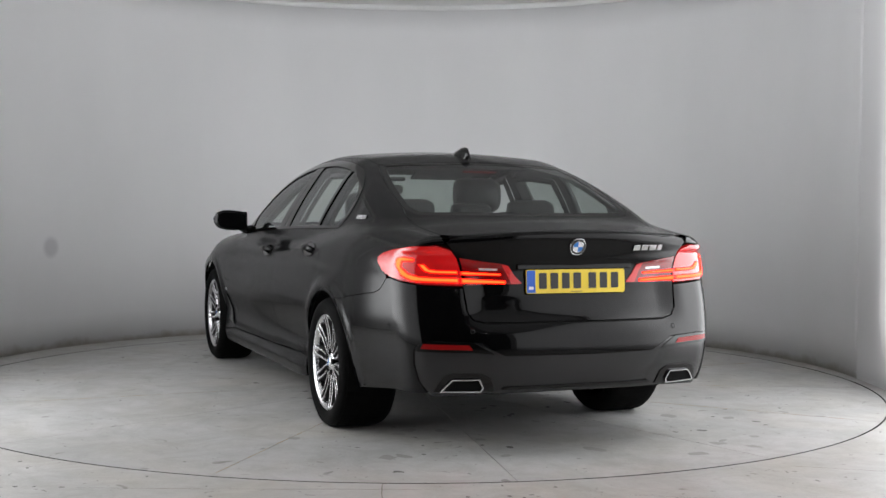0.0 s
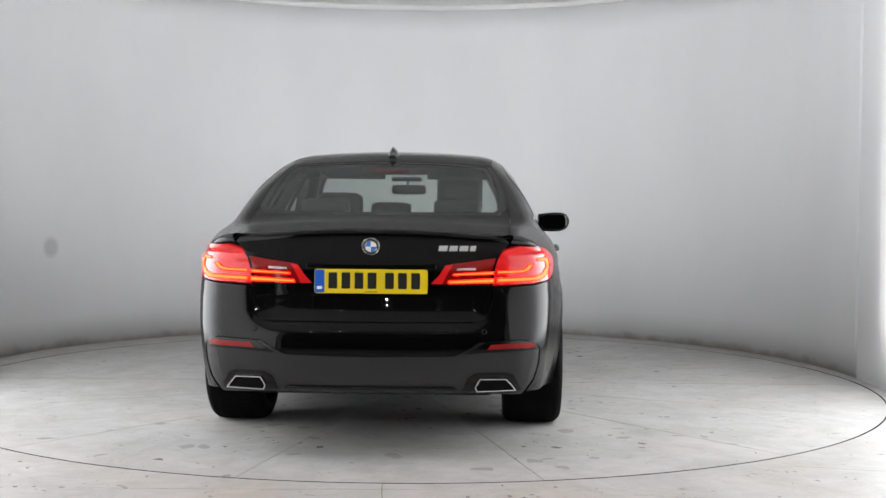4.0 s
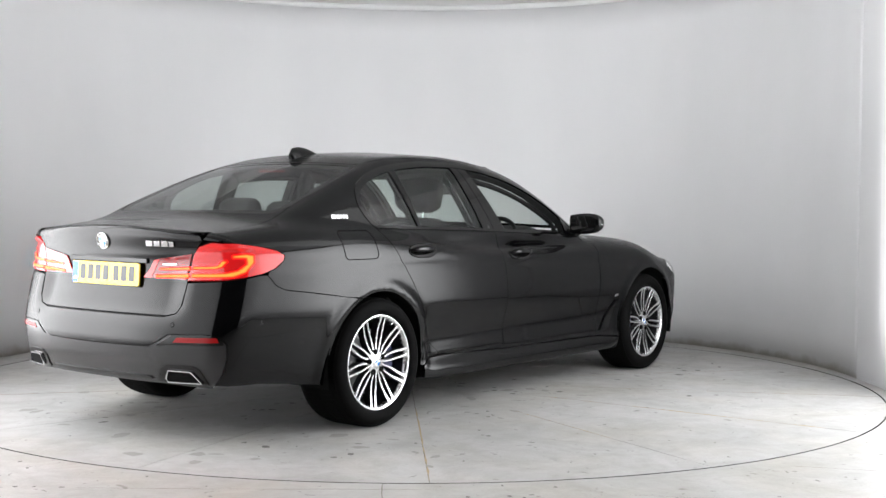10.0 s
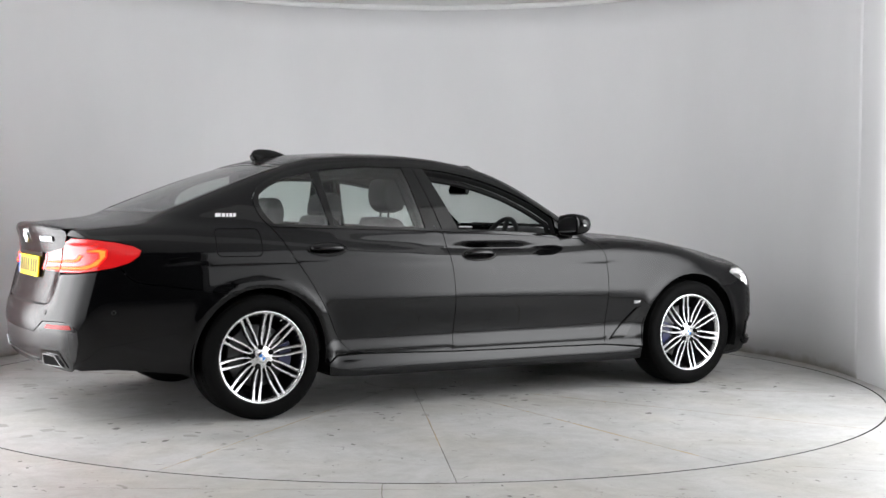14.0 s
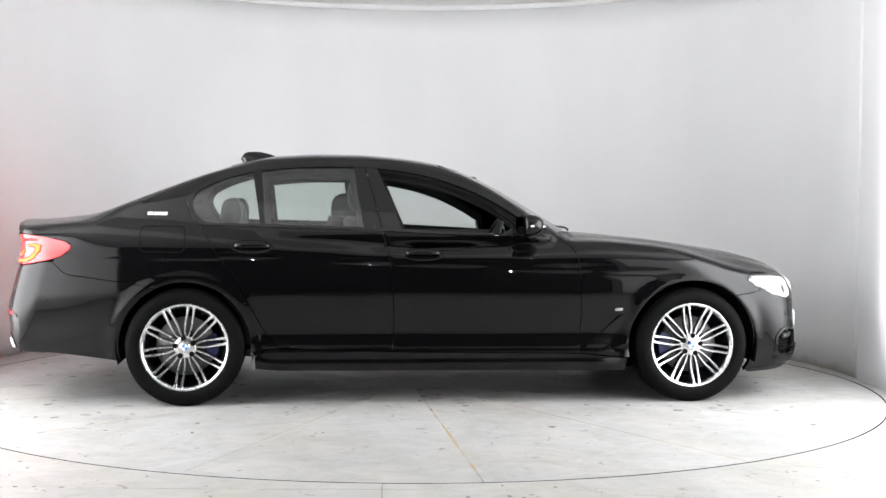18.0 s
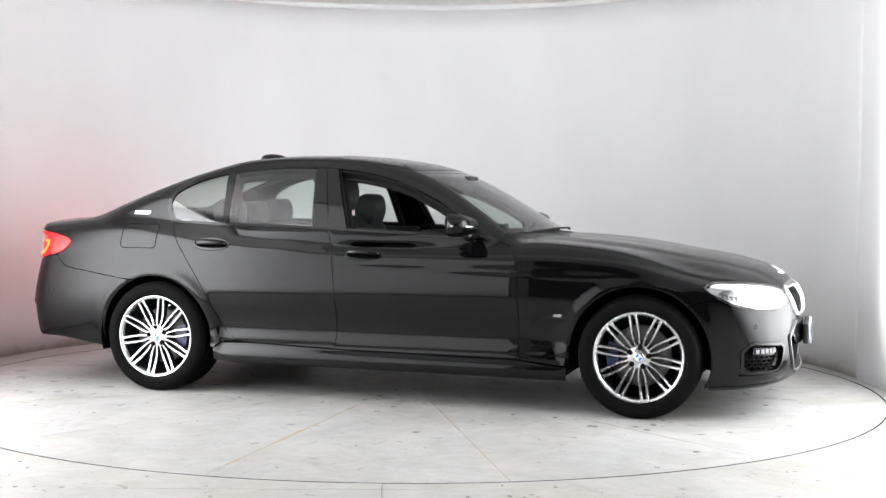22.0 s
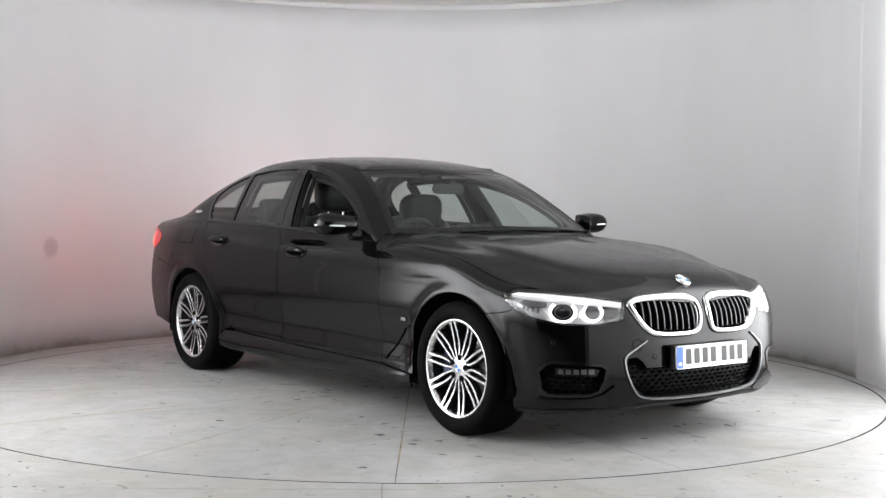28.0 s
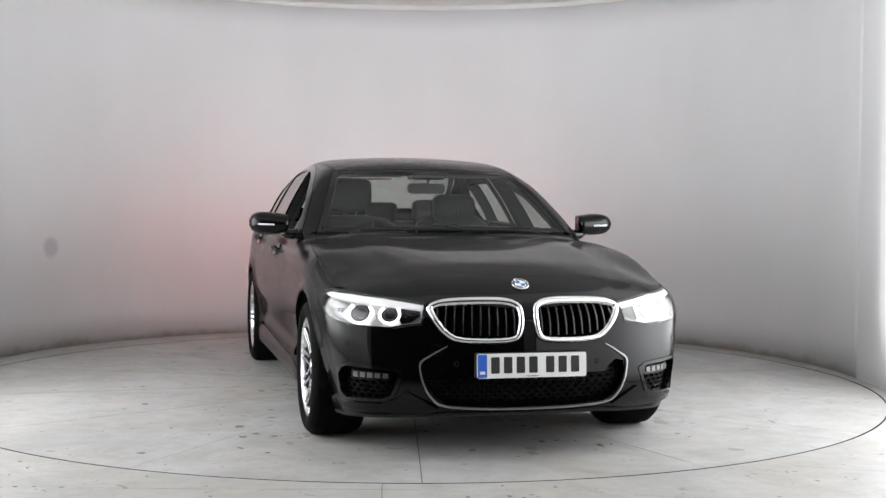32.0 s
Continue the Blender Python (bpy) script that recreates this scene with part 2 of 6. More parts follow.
M_PLATE_Y = plain("yellow_plate", (0.82, 0.60, 0.015), 0.35, coat=0.3)
M_PLATE_W = plain("white_plate", (0.80, 0.80, 0.79), 0.35, coat=0.3)
M_PLATE_B = plain("blue_plate_band", (0.015, 0.11, 0.55), 0.35)
M_INK = plain("black_plate_ink", (0.012, 0.012, 0.012), 0.4)
M_BADGE_B = plain("badge_blue", (0.05, 0.22, 0.62), 0.2, coat=0.5)
M_BADGE_W = plain("badge_white", (0.82, 0.82, 0.82), 0.2, coat=0.5)
M_MIRROR = plain("mirror_glass", (0.9, 0.9, 0.9), 0.01, 1.0)

# ---------------------------------------------------------------- small builders


def part(name, bm, material, parent=None, label="", smooth=False):
    me = bpy.data.meshes.new(name)
    bm.to_mesh(me)
    bm.free()
    if material:
        me.materials.append(material)
    if smooth:
        me.shade_smooth()
    ob = new(name, me)
    if parent:
        ob.parent = parent
    if label:
        ob["label"] = label
    return ob


def box(x0, x1, y0, y1, z0, z1, bevel=0.0, seg=2, bm=None):
    b2 = bmesh.new()
    bmesh.ops.create_cube(b2, size=1)
    for v in b2.verts:
        v.co = Vector(((x0 + x1) / 2 + v.co.x * (x1 - x0), (y0 + y1) / 2 + v.co.y * (y1 - y0), (z0 + z1) / 2 + v.co.z * (z1 - z0)))
    if bevel:
        bmesh.ops.bevel(b2, geom=b2.edges[:], offset=bevel, segments=seg, affect="EDGES", profile=0.5)
    if bm is None:
        return b2
    me = bpy.data.meshes.new("tmp")
    b2.to_mesh(me)
    b2.free()
    bm.from_mesh(me)
    bpy.data.meshes.remove(me)
    return bm


def lathe(profile, n=48, axis="y", close=False):
    """Turns a profile of (radius, along) round an axis."""
    bm = bmesh.new()
    rings = []
    for r, a in profile:
        ring = []
        for i in range(n):
            t = 2 * math.pi * i / n
            p = {"y": (r * math.cos(t), a, r * math.sin(t)), "z": (r * math.cos(t), r * math.sin(t), a), "x": (a, r * math.cos(t), r * math.sin(t))}[axis]
            ring.append(bm.verts.new(p))
        rings.append(ring)
    m = len(rings)
    for k in range(m if close else m - 1):
        A, B = rings[k], rings[(k + 1) % m]
        for i in range(n):
            bm.faces.new((A[i], A[(i + 1) % n], B[(i + 1) % n], B[i]))
    bmesh.ops.recalc_face_normals(bm, faces=bm.faces[:])
    return bm


def prism(poly, z0, z1, bevel=0.0):
    """A flat outline of (x, y) raised from z0 to z1."""
    bm = bmesh.new()
    a = [bm.verts.new((x, y, z0)) for x, y in poly]
    b = [bm.verts.new((x, y, z1)) for x, y in poly]
    bm.faces.new(a[::-1])
    top = bm.faces.new(b)
    for i in range(len(a)):
        j = (i + 1) % len(a)
        bm.faces.new((a[i], a[j], b[j], b[i]))
    if bevel:
        bmesh.ops.bevel(bm, geom=list(top.edges), offset=bevel, segments=2, affect="EDGES", profile=0.5)
    bmesh.ops.recalc_face_normals(bm, faces=bm.faces[:])
    return bm


def moved(bm, m):
    bm.transform(m)
    if m.determinant() < 0:
        bmesh.ops.reverse_faces(bm, faces=bm.faces[:])
    return bm


def tube(points, r, n=10, closed=False, bm=None):
    """A round bar along points."""
    bm = bm or bmesh.new()
    P = [Vector(p) for p in points]
    rings = []
    up = Vector((0.03, 0.02, 1)).normalized()
    m = len(P)
    for i, p in enumerate(P):
        a, b = P[(i - 1) % m] if (i or closed) else p, P[(i + 1) % m] if (i < m - 1 or closed) else p
        d = (b - a).normalized()
        s = d.cross(up)
        if s.length < 1e-4:
            s = d.cross(Vector((1, 0, 0)))
        s.normalize()
        u = s.cross(d).normalized()
        rr = r[i] if isinstance(r, (list, tuple)) else r
        rings.append([bm.verts.new(p + (s * math.cos(2 * math.pi * k / n) + u * math.sin(2 * math.pi * k / n)) * rr) for k in range(n)])
    for i in range(m if closed else m - 1):
        A, B = rings[i], rings[(i + 1) % m]
        for k in range(n):
            bm.faces.new((A[k], A[(k + 1) % n], B[(k + 1) % n], B[k]))
    if not closed:
        bm.faces.new(rings[0])
        bm.faces.new(rings[-1])
    bmesh.ops.recalc_face_normals(bm, faces=bm.faces[:])
    return bm

# ---------------------------------------------------------------- the studio drum
M_JOINT = plain("dirty_joint", (0.10, 0.085, 0.06), 0.9)
M_FILLER = plain("tan_joint_filler", (0.36, 0.28, 0.17), 0.9, bump=0.4, bscale=300)
TABLE = (0.018, 0.059, 2.957)


def ring_mesh(cx, cy, r0, r1, z, n=160, a0=0.0, a1=360.0, square=None):
    bm = bmesh.new()
    inner, outer = [], []
    for i in range(n):
        t = radians(a0 + (a1 - a0) * i / n)
        c, s = math.cos(t), math.sin(t)
        inner.append(bm.verts.new((cx + r0 * c, cy + r0 * s, z)))
        k = r1 if not square else square / max(abs(c), abs(s))
        outer.append(bm.verts.new((cx + k * c, cy + k * s, z)))
    for i in range(n):
        j = (i + 1) % n
        bm.faces.new((inner[i], outer[i], outer[j], inner[j]))
    bmesh.ops.recalc_face_normals(bm, faces=bm.faces[:])
    for f in bm.faces:
        if f.normal.z < 0:
            f.normal_flip()
    return bm


floor = part("floor", ring_mesh(TABLE[0], TABLE[1], TABLE[2] + 0.010, 0, 0.0, square=11.0), M_FLOOR)
tagged(floor, "pale grey painted concrete floor, stained and chipped", "floor", kind="structure")
pit = part("floor_pit", lathe([(0.0, -0.06), (3.1, -0.06), (3.1, -0.004)], 96, "z"), M_DARK)
tagged(pit, "dark pit under the turning floor disc", "floor", kind="structure")

turntable = tagged(new("turntable"), "pale grey round concrete turntable carrying the car", "turntable", kind="structure")
tt = TABLE[2]
part("turntable_deck", lathe([(0.0, -0.006), (1.0, -0.006), (2.0, -0.006), (tt - 0.004, -0.006), (tt, -0.010), (tt, -0.05)], 192, "z"), M_JOINT, turntable, "dirt-filled joints of the turntable")

# near-black band added on the rim so that the gap reads as shaded
part("turntable_edge", lathe([(tt - 0.0018, -0.0004), (tt, -0.0008), (tt, -0.05)], 192, "z"), M_DARK, turntable, "dark band round the turntable, the gap's shade in its colour")


def segment(a0, a1, r0, r1):
    """One concrete segment of the turntable between two radial joints."""
    bm = bmesh.new()
    g = 0.0022
    rows = []
    for k in range(9):
        r = r0 + (r1 - r0) * k / 8
        lo, hi = math.radians(a0) + g / r, math.radians(a1) - g / r
        rows.append([bm.verts.new((r * math.cos(lo + (hi - lo) * i / 10), r * math.sin(lo + (hi - lo) * i / 10), 0.0)) for i in range(11)])
    for A, B in zip(rows, rows[1:]):
        for i in range(10):
            bm.faces.new((A[i], B[i], B[i + 1], A[i + 1]))
    edge = [e for e in bm.edges if len(e.link_faces) == 1]
    ext = bmesh.ops.extrude_edge_only(bm, edges=edge)
    for v in ext["geom"]:
        if isinstance(v, bmesh.types.BMVert):
            v.co.z = -0.03
    return bm


for k in range(14):
    a = 271.5 + 360 / 14 * k
    part("turntable_segment", segment(a, a + 360 / 14, 0.30, tt - 0.002), M_TABLE, turntable)
part("turntable_centre", lathe([(0.0, 0.0), (0.294, 0.0), (0.296, -0.03)], 64, "z"), M_TABLE, turntable)


def drum_wall(name, r_in, z0, z1, material, thick=0.12, a0=0.0, a1=180.0, n=160, uneven=0.0):
    bm = bmesh.new()
    cx, cy, _ = DRUM
    cols = []
    zs = [z0 + (z1 - z0) * k / 12 for k in range(13)] if uneven else [z0, z1]
    for i in range(n + 1):
        t = radians(a0 + (a1 - a0) * i / n)
        c, s = math.cos(t), math.sin(t)
        col = []
        for z in zs:
            r = r_in + uneven * s * noise.noise(Vector((c * 3, s * 3, z * 1.2)))
            col.append(bm.verts.new((cx + r * c, cy + r * s, z)))
        out = [bm.verts.new((cx + (r_in + thick) * c, cy + (r_in + thick) * s, z)) for z in (z1, z0)]
        cols.append(col + out)
    for A, B in zip(cols, cols[1:]):
        m = len(A)
        for k in range(m):
            bm.faces.new((A[k], A[(k + 1) % m], B[(k + 1) % m], B[k]))
    bm.faces.new(cols[0])
    bm.faces.new(cols[-1])
    bmesh.ops.recalc_face_normals(bm, faces=bm.faces[:])
    ob = part(name, bm, material, smooth=False)
    for p in ob.data.polygons:
        p.use_smooth = abs(p.normal.z) < 0.5 and len(p.vertices) == 4
    return ob


wall = tagged(drum_wall("wall_north", DRUM[2], 0.0, 2.940, M_WALL, uneven=0.0025), "white painted curved studio wall with scuffed foot", "wall", kind="structure")
trim = tagged(drum_wall("trim", DRUM[2] - 0.012, 2.940, 2.988, M_TRIM, 0.13), "white trim strip along the top of the curved wall", "trim", kind="structure")
# straight white flanks from the curve towards the dark opening
for nm, sd in (("wall_east", 1), ("wall_west", -1)):
    x0 = DRUM[0] + sd * DRUM[2]
    a, b = (x0, x0 + 0.12) if sd > 0 else (x0 - 0.12, x0)
    tagged(part(nm, box(a, b, -6.9, DRUM[1], 0.0, 2.94), M_WALL), "white painted straight studio side wall", "wall", kind="structure")
    tagged(part("trim", box(a - 0.012 * (sd > 0), b + 0.012 * (sd < 0), -6.9, DRUM[1], 2.94, 2.988), M_TRIM), "white trim strip along the top of the side wall", "trim", kind="structure")
ceiling = tagged(part("ceiling", lathe([(2.50, 2.990), (3.4, 2.990), (3.4, 3.08), (2.50, 3.08)], 96, "z", True), M_CEIL), "grey board rim of the studio ceiling", "ceiling", kind="structure")
ceiling.location = (DRUM[0], DRUM[1], 0)
tagged(part("ceiling_centre", box(-3.3, 3.2, -5.9, 3.5, 3.03, 3.06), M_FABRIC), "dark grey fabric ceiling over the turntable", "ceiling", kind="structure")

# the unlit hall behind the camera
for nm, b in (("wall_south", (-11, 11, -11.2, -11, 0, 5.2)), ("wall_hall_west", (-11.2, -11, -11, 11, 0, 5.2)), ("wall_hall_east", (11, 11.2, -11, 11, 0, 5.2)), ("wall_outer", (-11, 11, 11, 11.2, 0, 5.2))):
    tagged(part(nm, box(*b), M_HALL), "dark painted hall wall", "wall", kind="structure")
tagged(part("hall_ceiling", box(-11.2, 11.2, -11.2, 11.2, 5.2, 5.4), M_HALL), "dark hall ceiling", "ceiling", kind="structure")

# joints and cracks of the fixed floor
for x0, y0, x1, y1, w in ((-0.094, -2.905, -0.105, -3.45, 0.006), (-1.35, -3.00, 0.15, -3.02, 0.004), (1.75, -2.55, 2.6, -2.80, 0.004), (0.9, -3.1, 2.3, -3.35, 0.003), (-2.3, -2.9, -1.5, -3.3, 0.003)):
    d = Vector((x1 - x0, y1 - y0, 0))
    bm = bmesh.new()
    n = d.normalized().cross(Vector((0, 0, 1)))
    rows = []
    for k in range(15):
        wob = noise.noise(Vector((x0 + k * 0.37, y0, 0.5))) * 0.012
        p = Vector((x0, y0, 0.0012)) + d * (k / 14) + n * wob
        ww = w * (0.35 + 0.6 * abs(noise.noise(Vector((k * 0.9, x0, y0)))) * 2)
        rows.append((bm.verts.new(p - n * ww / 2), bm.verts.new(p + n * ww / 2)))
    for (a, b), (c, e) in zip(rows, rows[1:]):
        bm.faces.new((a, b, e, c))
    tagged(part("floor_joint", bm, M_JOINT), "narrow dark joint in the concrete floor", "floor joint", kind="structure")


# small stains and chips: irregular flat blots
def blots(name, spots, material, parent, label, z=0.0009):
    bm = bmesh.new()
    rnd = random.Random(len(spots) * 7 + 3)
    for x, y, r in spots:
        n = 9
        k = rnd.uniform(0.35, 0.9)
        tn = rnd.uniform(0, 3.14)
        ring = []
        for i in range(n):
            t = 2 * math.pi * i / n
            q = r * rnd.uniform(0.65, 1.25)
            u, v = q * math.cos(t), q * k * math.sin(t)
            ring.append(bm.verts.new((x + u * math.cos(tn) - v * math.sin(tn), y + u * math.sin(tn) + v * math.cos(tn), z)))
        bm.faces.new(ring)
    ob = part(name, bm, material, parent, label)
    return ob


_rnd = random.Random(31)
_dark, _grey, _fix = [], [], []
for _k in range(210):
    _x = _rnd.choice((-1.5, 1.5, 0.0, 1.9, -2.0)) + _rnd.gauss(0, 0.45)
    _y = _rnd.choice((-0.85, 0.85, 0.0, -1.2)) + _rnd.gauss(0, 0.28)
    if math.hypot(_x, _y) < 2.85:
        (_dark if _k % 3 else _grey).append((_x, _y, _rnd.uniform(0.006, 0.028) if _k % 3 else _rnd.uniform(0.02, 0.065)))
for _k in range(70):
    _a, _r = _rnd.uniform(0, 6.28), 2.9 * _rnd.random() ** 0.5
    _dark.append((_r * math.cos(_a), _r * math.sin(_a), _rnd.uniform(0.003, 0.011)))
for _k in range(90):
    _a, _r = _rnd.uniform(3.5, 5.9), _rnd.uniform(3.0, 3.6)
    _fix.append((TABLE[0] + _r * math.cos(_a), TABLE[1] + _r * math.sin(_a), _rnd.uniform(0.003, 0.016)))
blots("oil_stains", _dark, M_STAIN, turntable, "small dark oil spots on the concrete")
blots("grey_stains", _grey, M_STAIN2, turntable, "faint grey stains on the concrete", 0.0006)
blots("floor_chips", _fix, M_STAIN, floor, "small dark chips in the floor")

# the hall's lamps
def spot(where, target):
    lamp = tagged(new("ceiling_spot"), "small black spot lamp, lit, hanging from the dark hall ceiling", "lamp", "ceiling spot lamps")
    d = (Vector(target) - Vector(where)).normalized()
    m = look(Vector(where) - d * 0.01, target)
    part("lamp_head", moved(lathe([(0.0, 0.07), (0.085, 0.06), (0.115, 0.012), (0.118, -0.004), (0.108, -0.004), (0.106, 0.008), (0.0, 0.009)], 24, "z"), m), M_HALL, lamp)
    part("lamp_stem", tube([Vector(where) - d * 0.05, (where[0], where[1], 5.2)], 0.012, 8), M_HALL, lamp)


for _e, _t, _w in SPOTS:
    spot(_e, _t)


# thin glowing sheets added over the side walls, standing in for their brightness
for _s in (1, -1):
    xw = DRUM[0] + _s * DRUM[2]
    a, b = sorted((xw - _s * 0.0045, xw - _s * 0.0015))
    p = tagged(new("light_panel"), "thin white sheet added over the studio side wall, glowing in place of its brightness", "light panel", "light panels")
    part("diffuser", box(a, b, -6.50, 0.27, 0.0, 2.935), M_WALLGLOW, p, "white face with the side wall's brightness as glow")
    a, b = sorted((xw - _s * 0.012, xw))
    part("glow_sheet_edge", box(a, b, -6.53, -6.504, 0.0, 2.935), M_SATIN, p)

# tan filler in some of the turntable's joints
for _a, _r0, _r1, _w in ((271.5, 1.05, 2.75, 0.016), (297.2, 0.9, 2.94, 0.009), (220.1, 1.1, 2.9, 0.011), (245.8, 1.3, 2.2, 0.007), (323.0, 1.2, 2.6, 0.008), (14.4, 1.2, 2.8, 0.008), (91.5, 1.2, 2.7, 0.010), (142.9, 1.4, 2.9, 0.008)):
    bm = bmesh.new()
    rows = []
    c, s_ = math.cos(radians(_a)), math.sin(radians(_a))
    for k in range(41):
        r = _r0 + (_r1 - _r0) * k / 40
        wob = noise.noise(Vector((r * 6, _a, 0.5))) * 0.003
        ww = _w * max(0.15, 0.55 + noise.noise(Vector((r * 9, _a, 3.1))) * 1.1)
        rows.append((bm.verts.new((r * c - s_ * (wob - ww / 2), r * s_ + c * (wob - ww / 2), 0.0008)), bm.verts.new((r * c - s_ * (wob + ww / 2), r * s_ + c * (wob + ww / 2), 0.0008))))
    for (a, b), (d, e) in zip(rows, rows[1:]):
        bm.faces.new((a, d, e, b))
    bmesh.ops.recalc_face_normals(bm, faces=bm.faces[:])
    for f in bm.faces:
        if f.normal.z < 0:
            f.normal_flip()
    part("joint_filler", bm, M_FILLER, turntable, "tan crumbling joint filler")
# ---------------------------------------------------------------- the car's body as one smooth shape


def curve(pts, s=0.03):
    """A smooth function through about these (x, value) knots."""
    xs, ys = np.array([p[0] for p in pts], float), np.array([p[1] for p in pts], float)
    h = 0.002
    gx = np.arange(xs[0] - 0.6, xs[-1] + 0.6, h)
    gy = np.interp(gx, xs, ys)
    lo, hi = gx < xs[0], gx > xs[-1]
    gy[lo] = ys[0] + (gx[lo] - xs[0]) * (ys[1] - ys[0]) / (xs[1] - xs[0])
    gy[hi] = ys[-1] + (gx[hi] - xs[-1]) * (ys[-1] - ys[-2]) / (xs[-1] - xs[-2])
    k = np.arange(-int(3 * s / h), int(3 * s / h) + 1) * h
    w = np.exp(-0.5 * (k / s) ** 2)
    n = len(k) // 2
    gy = np.convolve(np.pad(gy, n, mode="edge"), w / w.sum(), "valid")
    return lambda v: np.interp(v, gx, gy)


def smax(a, b, k):
    h = np.maximum(k - np.abs(a - b), 0) / k
    return np.maximum(a, b) + h * h * k * 0.25


def smin(a, b, k):
    return -smax(-a, -b, k)


HALF = curve([(-2.6, 0.788), (-2.3, 0.841), (-2.1, 0.882), (-1.87, 0.918), (-1.49, 0.934), (-1.1, 0.930), (-0.3, 0.922), (0.6, 0.920), (1.1, 0.926), (1.49, 0.930), (1.8, 0.918), (2.0, 0.887), (2.2, 0.835), (2.4, 0.765)], 0.09)
INSET = curve([(0.05, 0.16), (0.15, 0.11), (0.20, 0.078), (0.25, 0.060), (0.30, 0.046), (0.36, 0.032), (0.42, 0.022), (0.48, 0.014), (0.56, 0.006), (0.63, 0.002), (0.72, 0.003), (0.80, 0.010), (0.87, 0.013), (0.92, 0.026), (0.97, 0.046), (1.02, 0.075), (1.08, 0.12), (1.2, 0.24)], 0.016)
SKIRT = curve([(0.05, 0.12), (0.14, 0.09), (0.18, 0.035), (0.205, 0.012), (0.25, 0.010), (0.268, 0.014), (0.31, 0.034), (0.328, 0.036), (0.345, 0.031), (0.385, 0.043), (0.42, 0.045), (0.48, 0.036), (0.56, 0.013), (0.63, 0.002), (0.72, 0.003), (0.80, 0.010), (0.87, 0.013), (0.92, 0.026), (0.97, 0.046), (1.02, 0.075), (1.08, 0.12), (1.2, 0.24)], 0.011)
HOODC = curve([(-0.2, 1.0), (0.5, 0.99), (0.9, 0.992), (1.07, 0.978), (1.37, 0.947), (1.63, 0.914), (1.89, 0.876), (2.08, 0.829), (2.20, 0.786), (2.30, 0.73), (2.39, 0.66)], 0.05)
BOOTC = curve([(-2.6, 1.045), (-2.52, 1.050), (-2.4, 1.056), (-2.25, 1.072), (-2.1, 1.09), (-1.9, 1.105), (-1.6, 1.10), (-1.2, 1.05), (-0.8, 1.0), (-0.2, 1.0)], 0.035)
NOSE = curve([(0.14, 2.18), (0.18, 2.27), (0.24, 2.322), (0.32, 2.338), (0.45, 2.330), (0.56, 2.324), (0.66, 2.312), (0.73, 2.290), (0.78, 2.252), (0.84, 2.19)], 0.025)
TAIL = curve([(0.22, -2.47), (0.27, -2.54), (0.32, -2.572), (0.40, -2.592), (0.50, -2.602), (0.57, -2.596), (0.615, -2.578), (0.66, -2.552), (0.76, -2.520), (0.86, -2.508), (0.94, -2.522), (1.0, -2.540), (1.05, -2.552)], 0.014)
TAILC = curve([(0.22, -2.47), (0.27, -2.54), (0.32, -2.572), (0.40, -2.590), (0.50, -2.600), (0.57, -2.594), (0.66, -2.575), (0.76, -2.550), (0.86, -2.520), (0.94, -2.522), (1.0, -2.540), (1.05, -2.552)], 0.02)
ROOFC = curve([(-2.6, 0.84), (-2.3, 0.985), (-2.1, 1.083), (-1.9, 1.172), (-1.7, 1.250), (-1.52, 1.318), (-1.41, 1.358), (-1.26, 1.406), (-1.07, 1.456), (-0.78, 1.477), (-0.45, 1.477), (-0.23, 1.461), (0.0, 1.428), (0.17, 1.380), (0.33, 1.312), (0.51, 1.212), (0.70, 1.100), (0.83, 1.020), (1.0, 0.915), (1.2, 0.79)], 0.05)
WAIST = curve([(-2.5, 0.65), (-2.2, 0.725), (-1.9, 0.790), (-1.6, 0.828), (-1.3, 0.846), (-0.9, 0.855), (-0.3, 0.862), (0.2, 0.860), (0.6, 0.850), (0.9, 0.835), (1.3, 0.80)], 0.10)
BEND = curve([(-2.2, -0.07), (-1.4, -0.07), (-1.0, -0.04), (-0.5, 0.02), (-0.1, 0.07), (0.3, 0.13), (0.8, 0.14), (1.2, 0.14)], 0.10)
RIDGE = curve([(0.6, 0.014), (0.9, 0.016), (1.2, 0.018), (1.5, 0.010), (1.8, -0.004), (2.1, -0.006), (2.4, -0.004)], 0.1)
WINGTOP = curve([(0.6, 0.006), (0.9, 0.018), (1.1, 0.026), (1.35, 0.028), (1.5, 0.012), (1.72, -0.032), (1.86, -0.046), (2.0, -0.034), (2.2, 0.0)], 0.06)
CREASE = curve([(-2.4, 0.90), (-1.6, 0.905), (-1.1, 0.905), (-0.1, 0.872), (0.8, 0.835), (1.5, 0.80), (2.2, 0.75)], 0.1)
BONNET_W = curve([(0.4, 0.70), (0.9, 0.69), (1.5, 0.66), (2.0, 0.59), (2.35, 0.44)], 0.1)


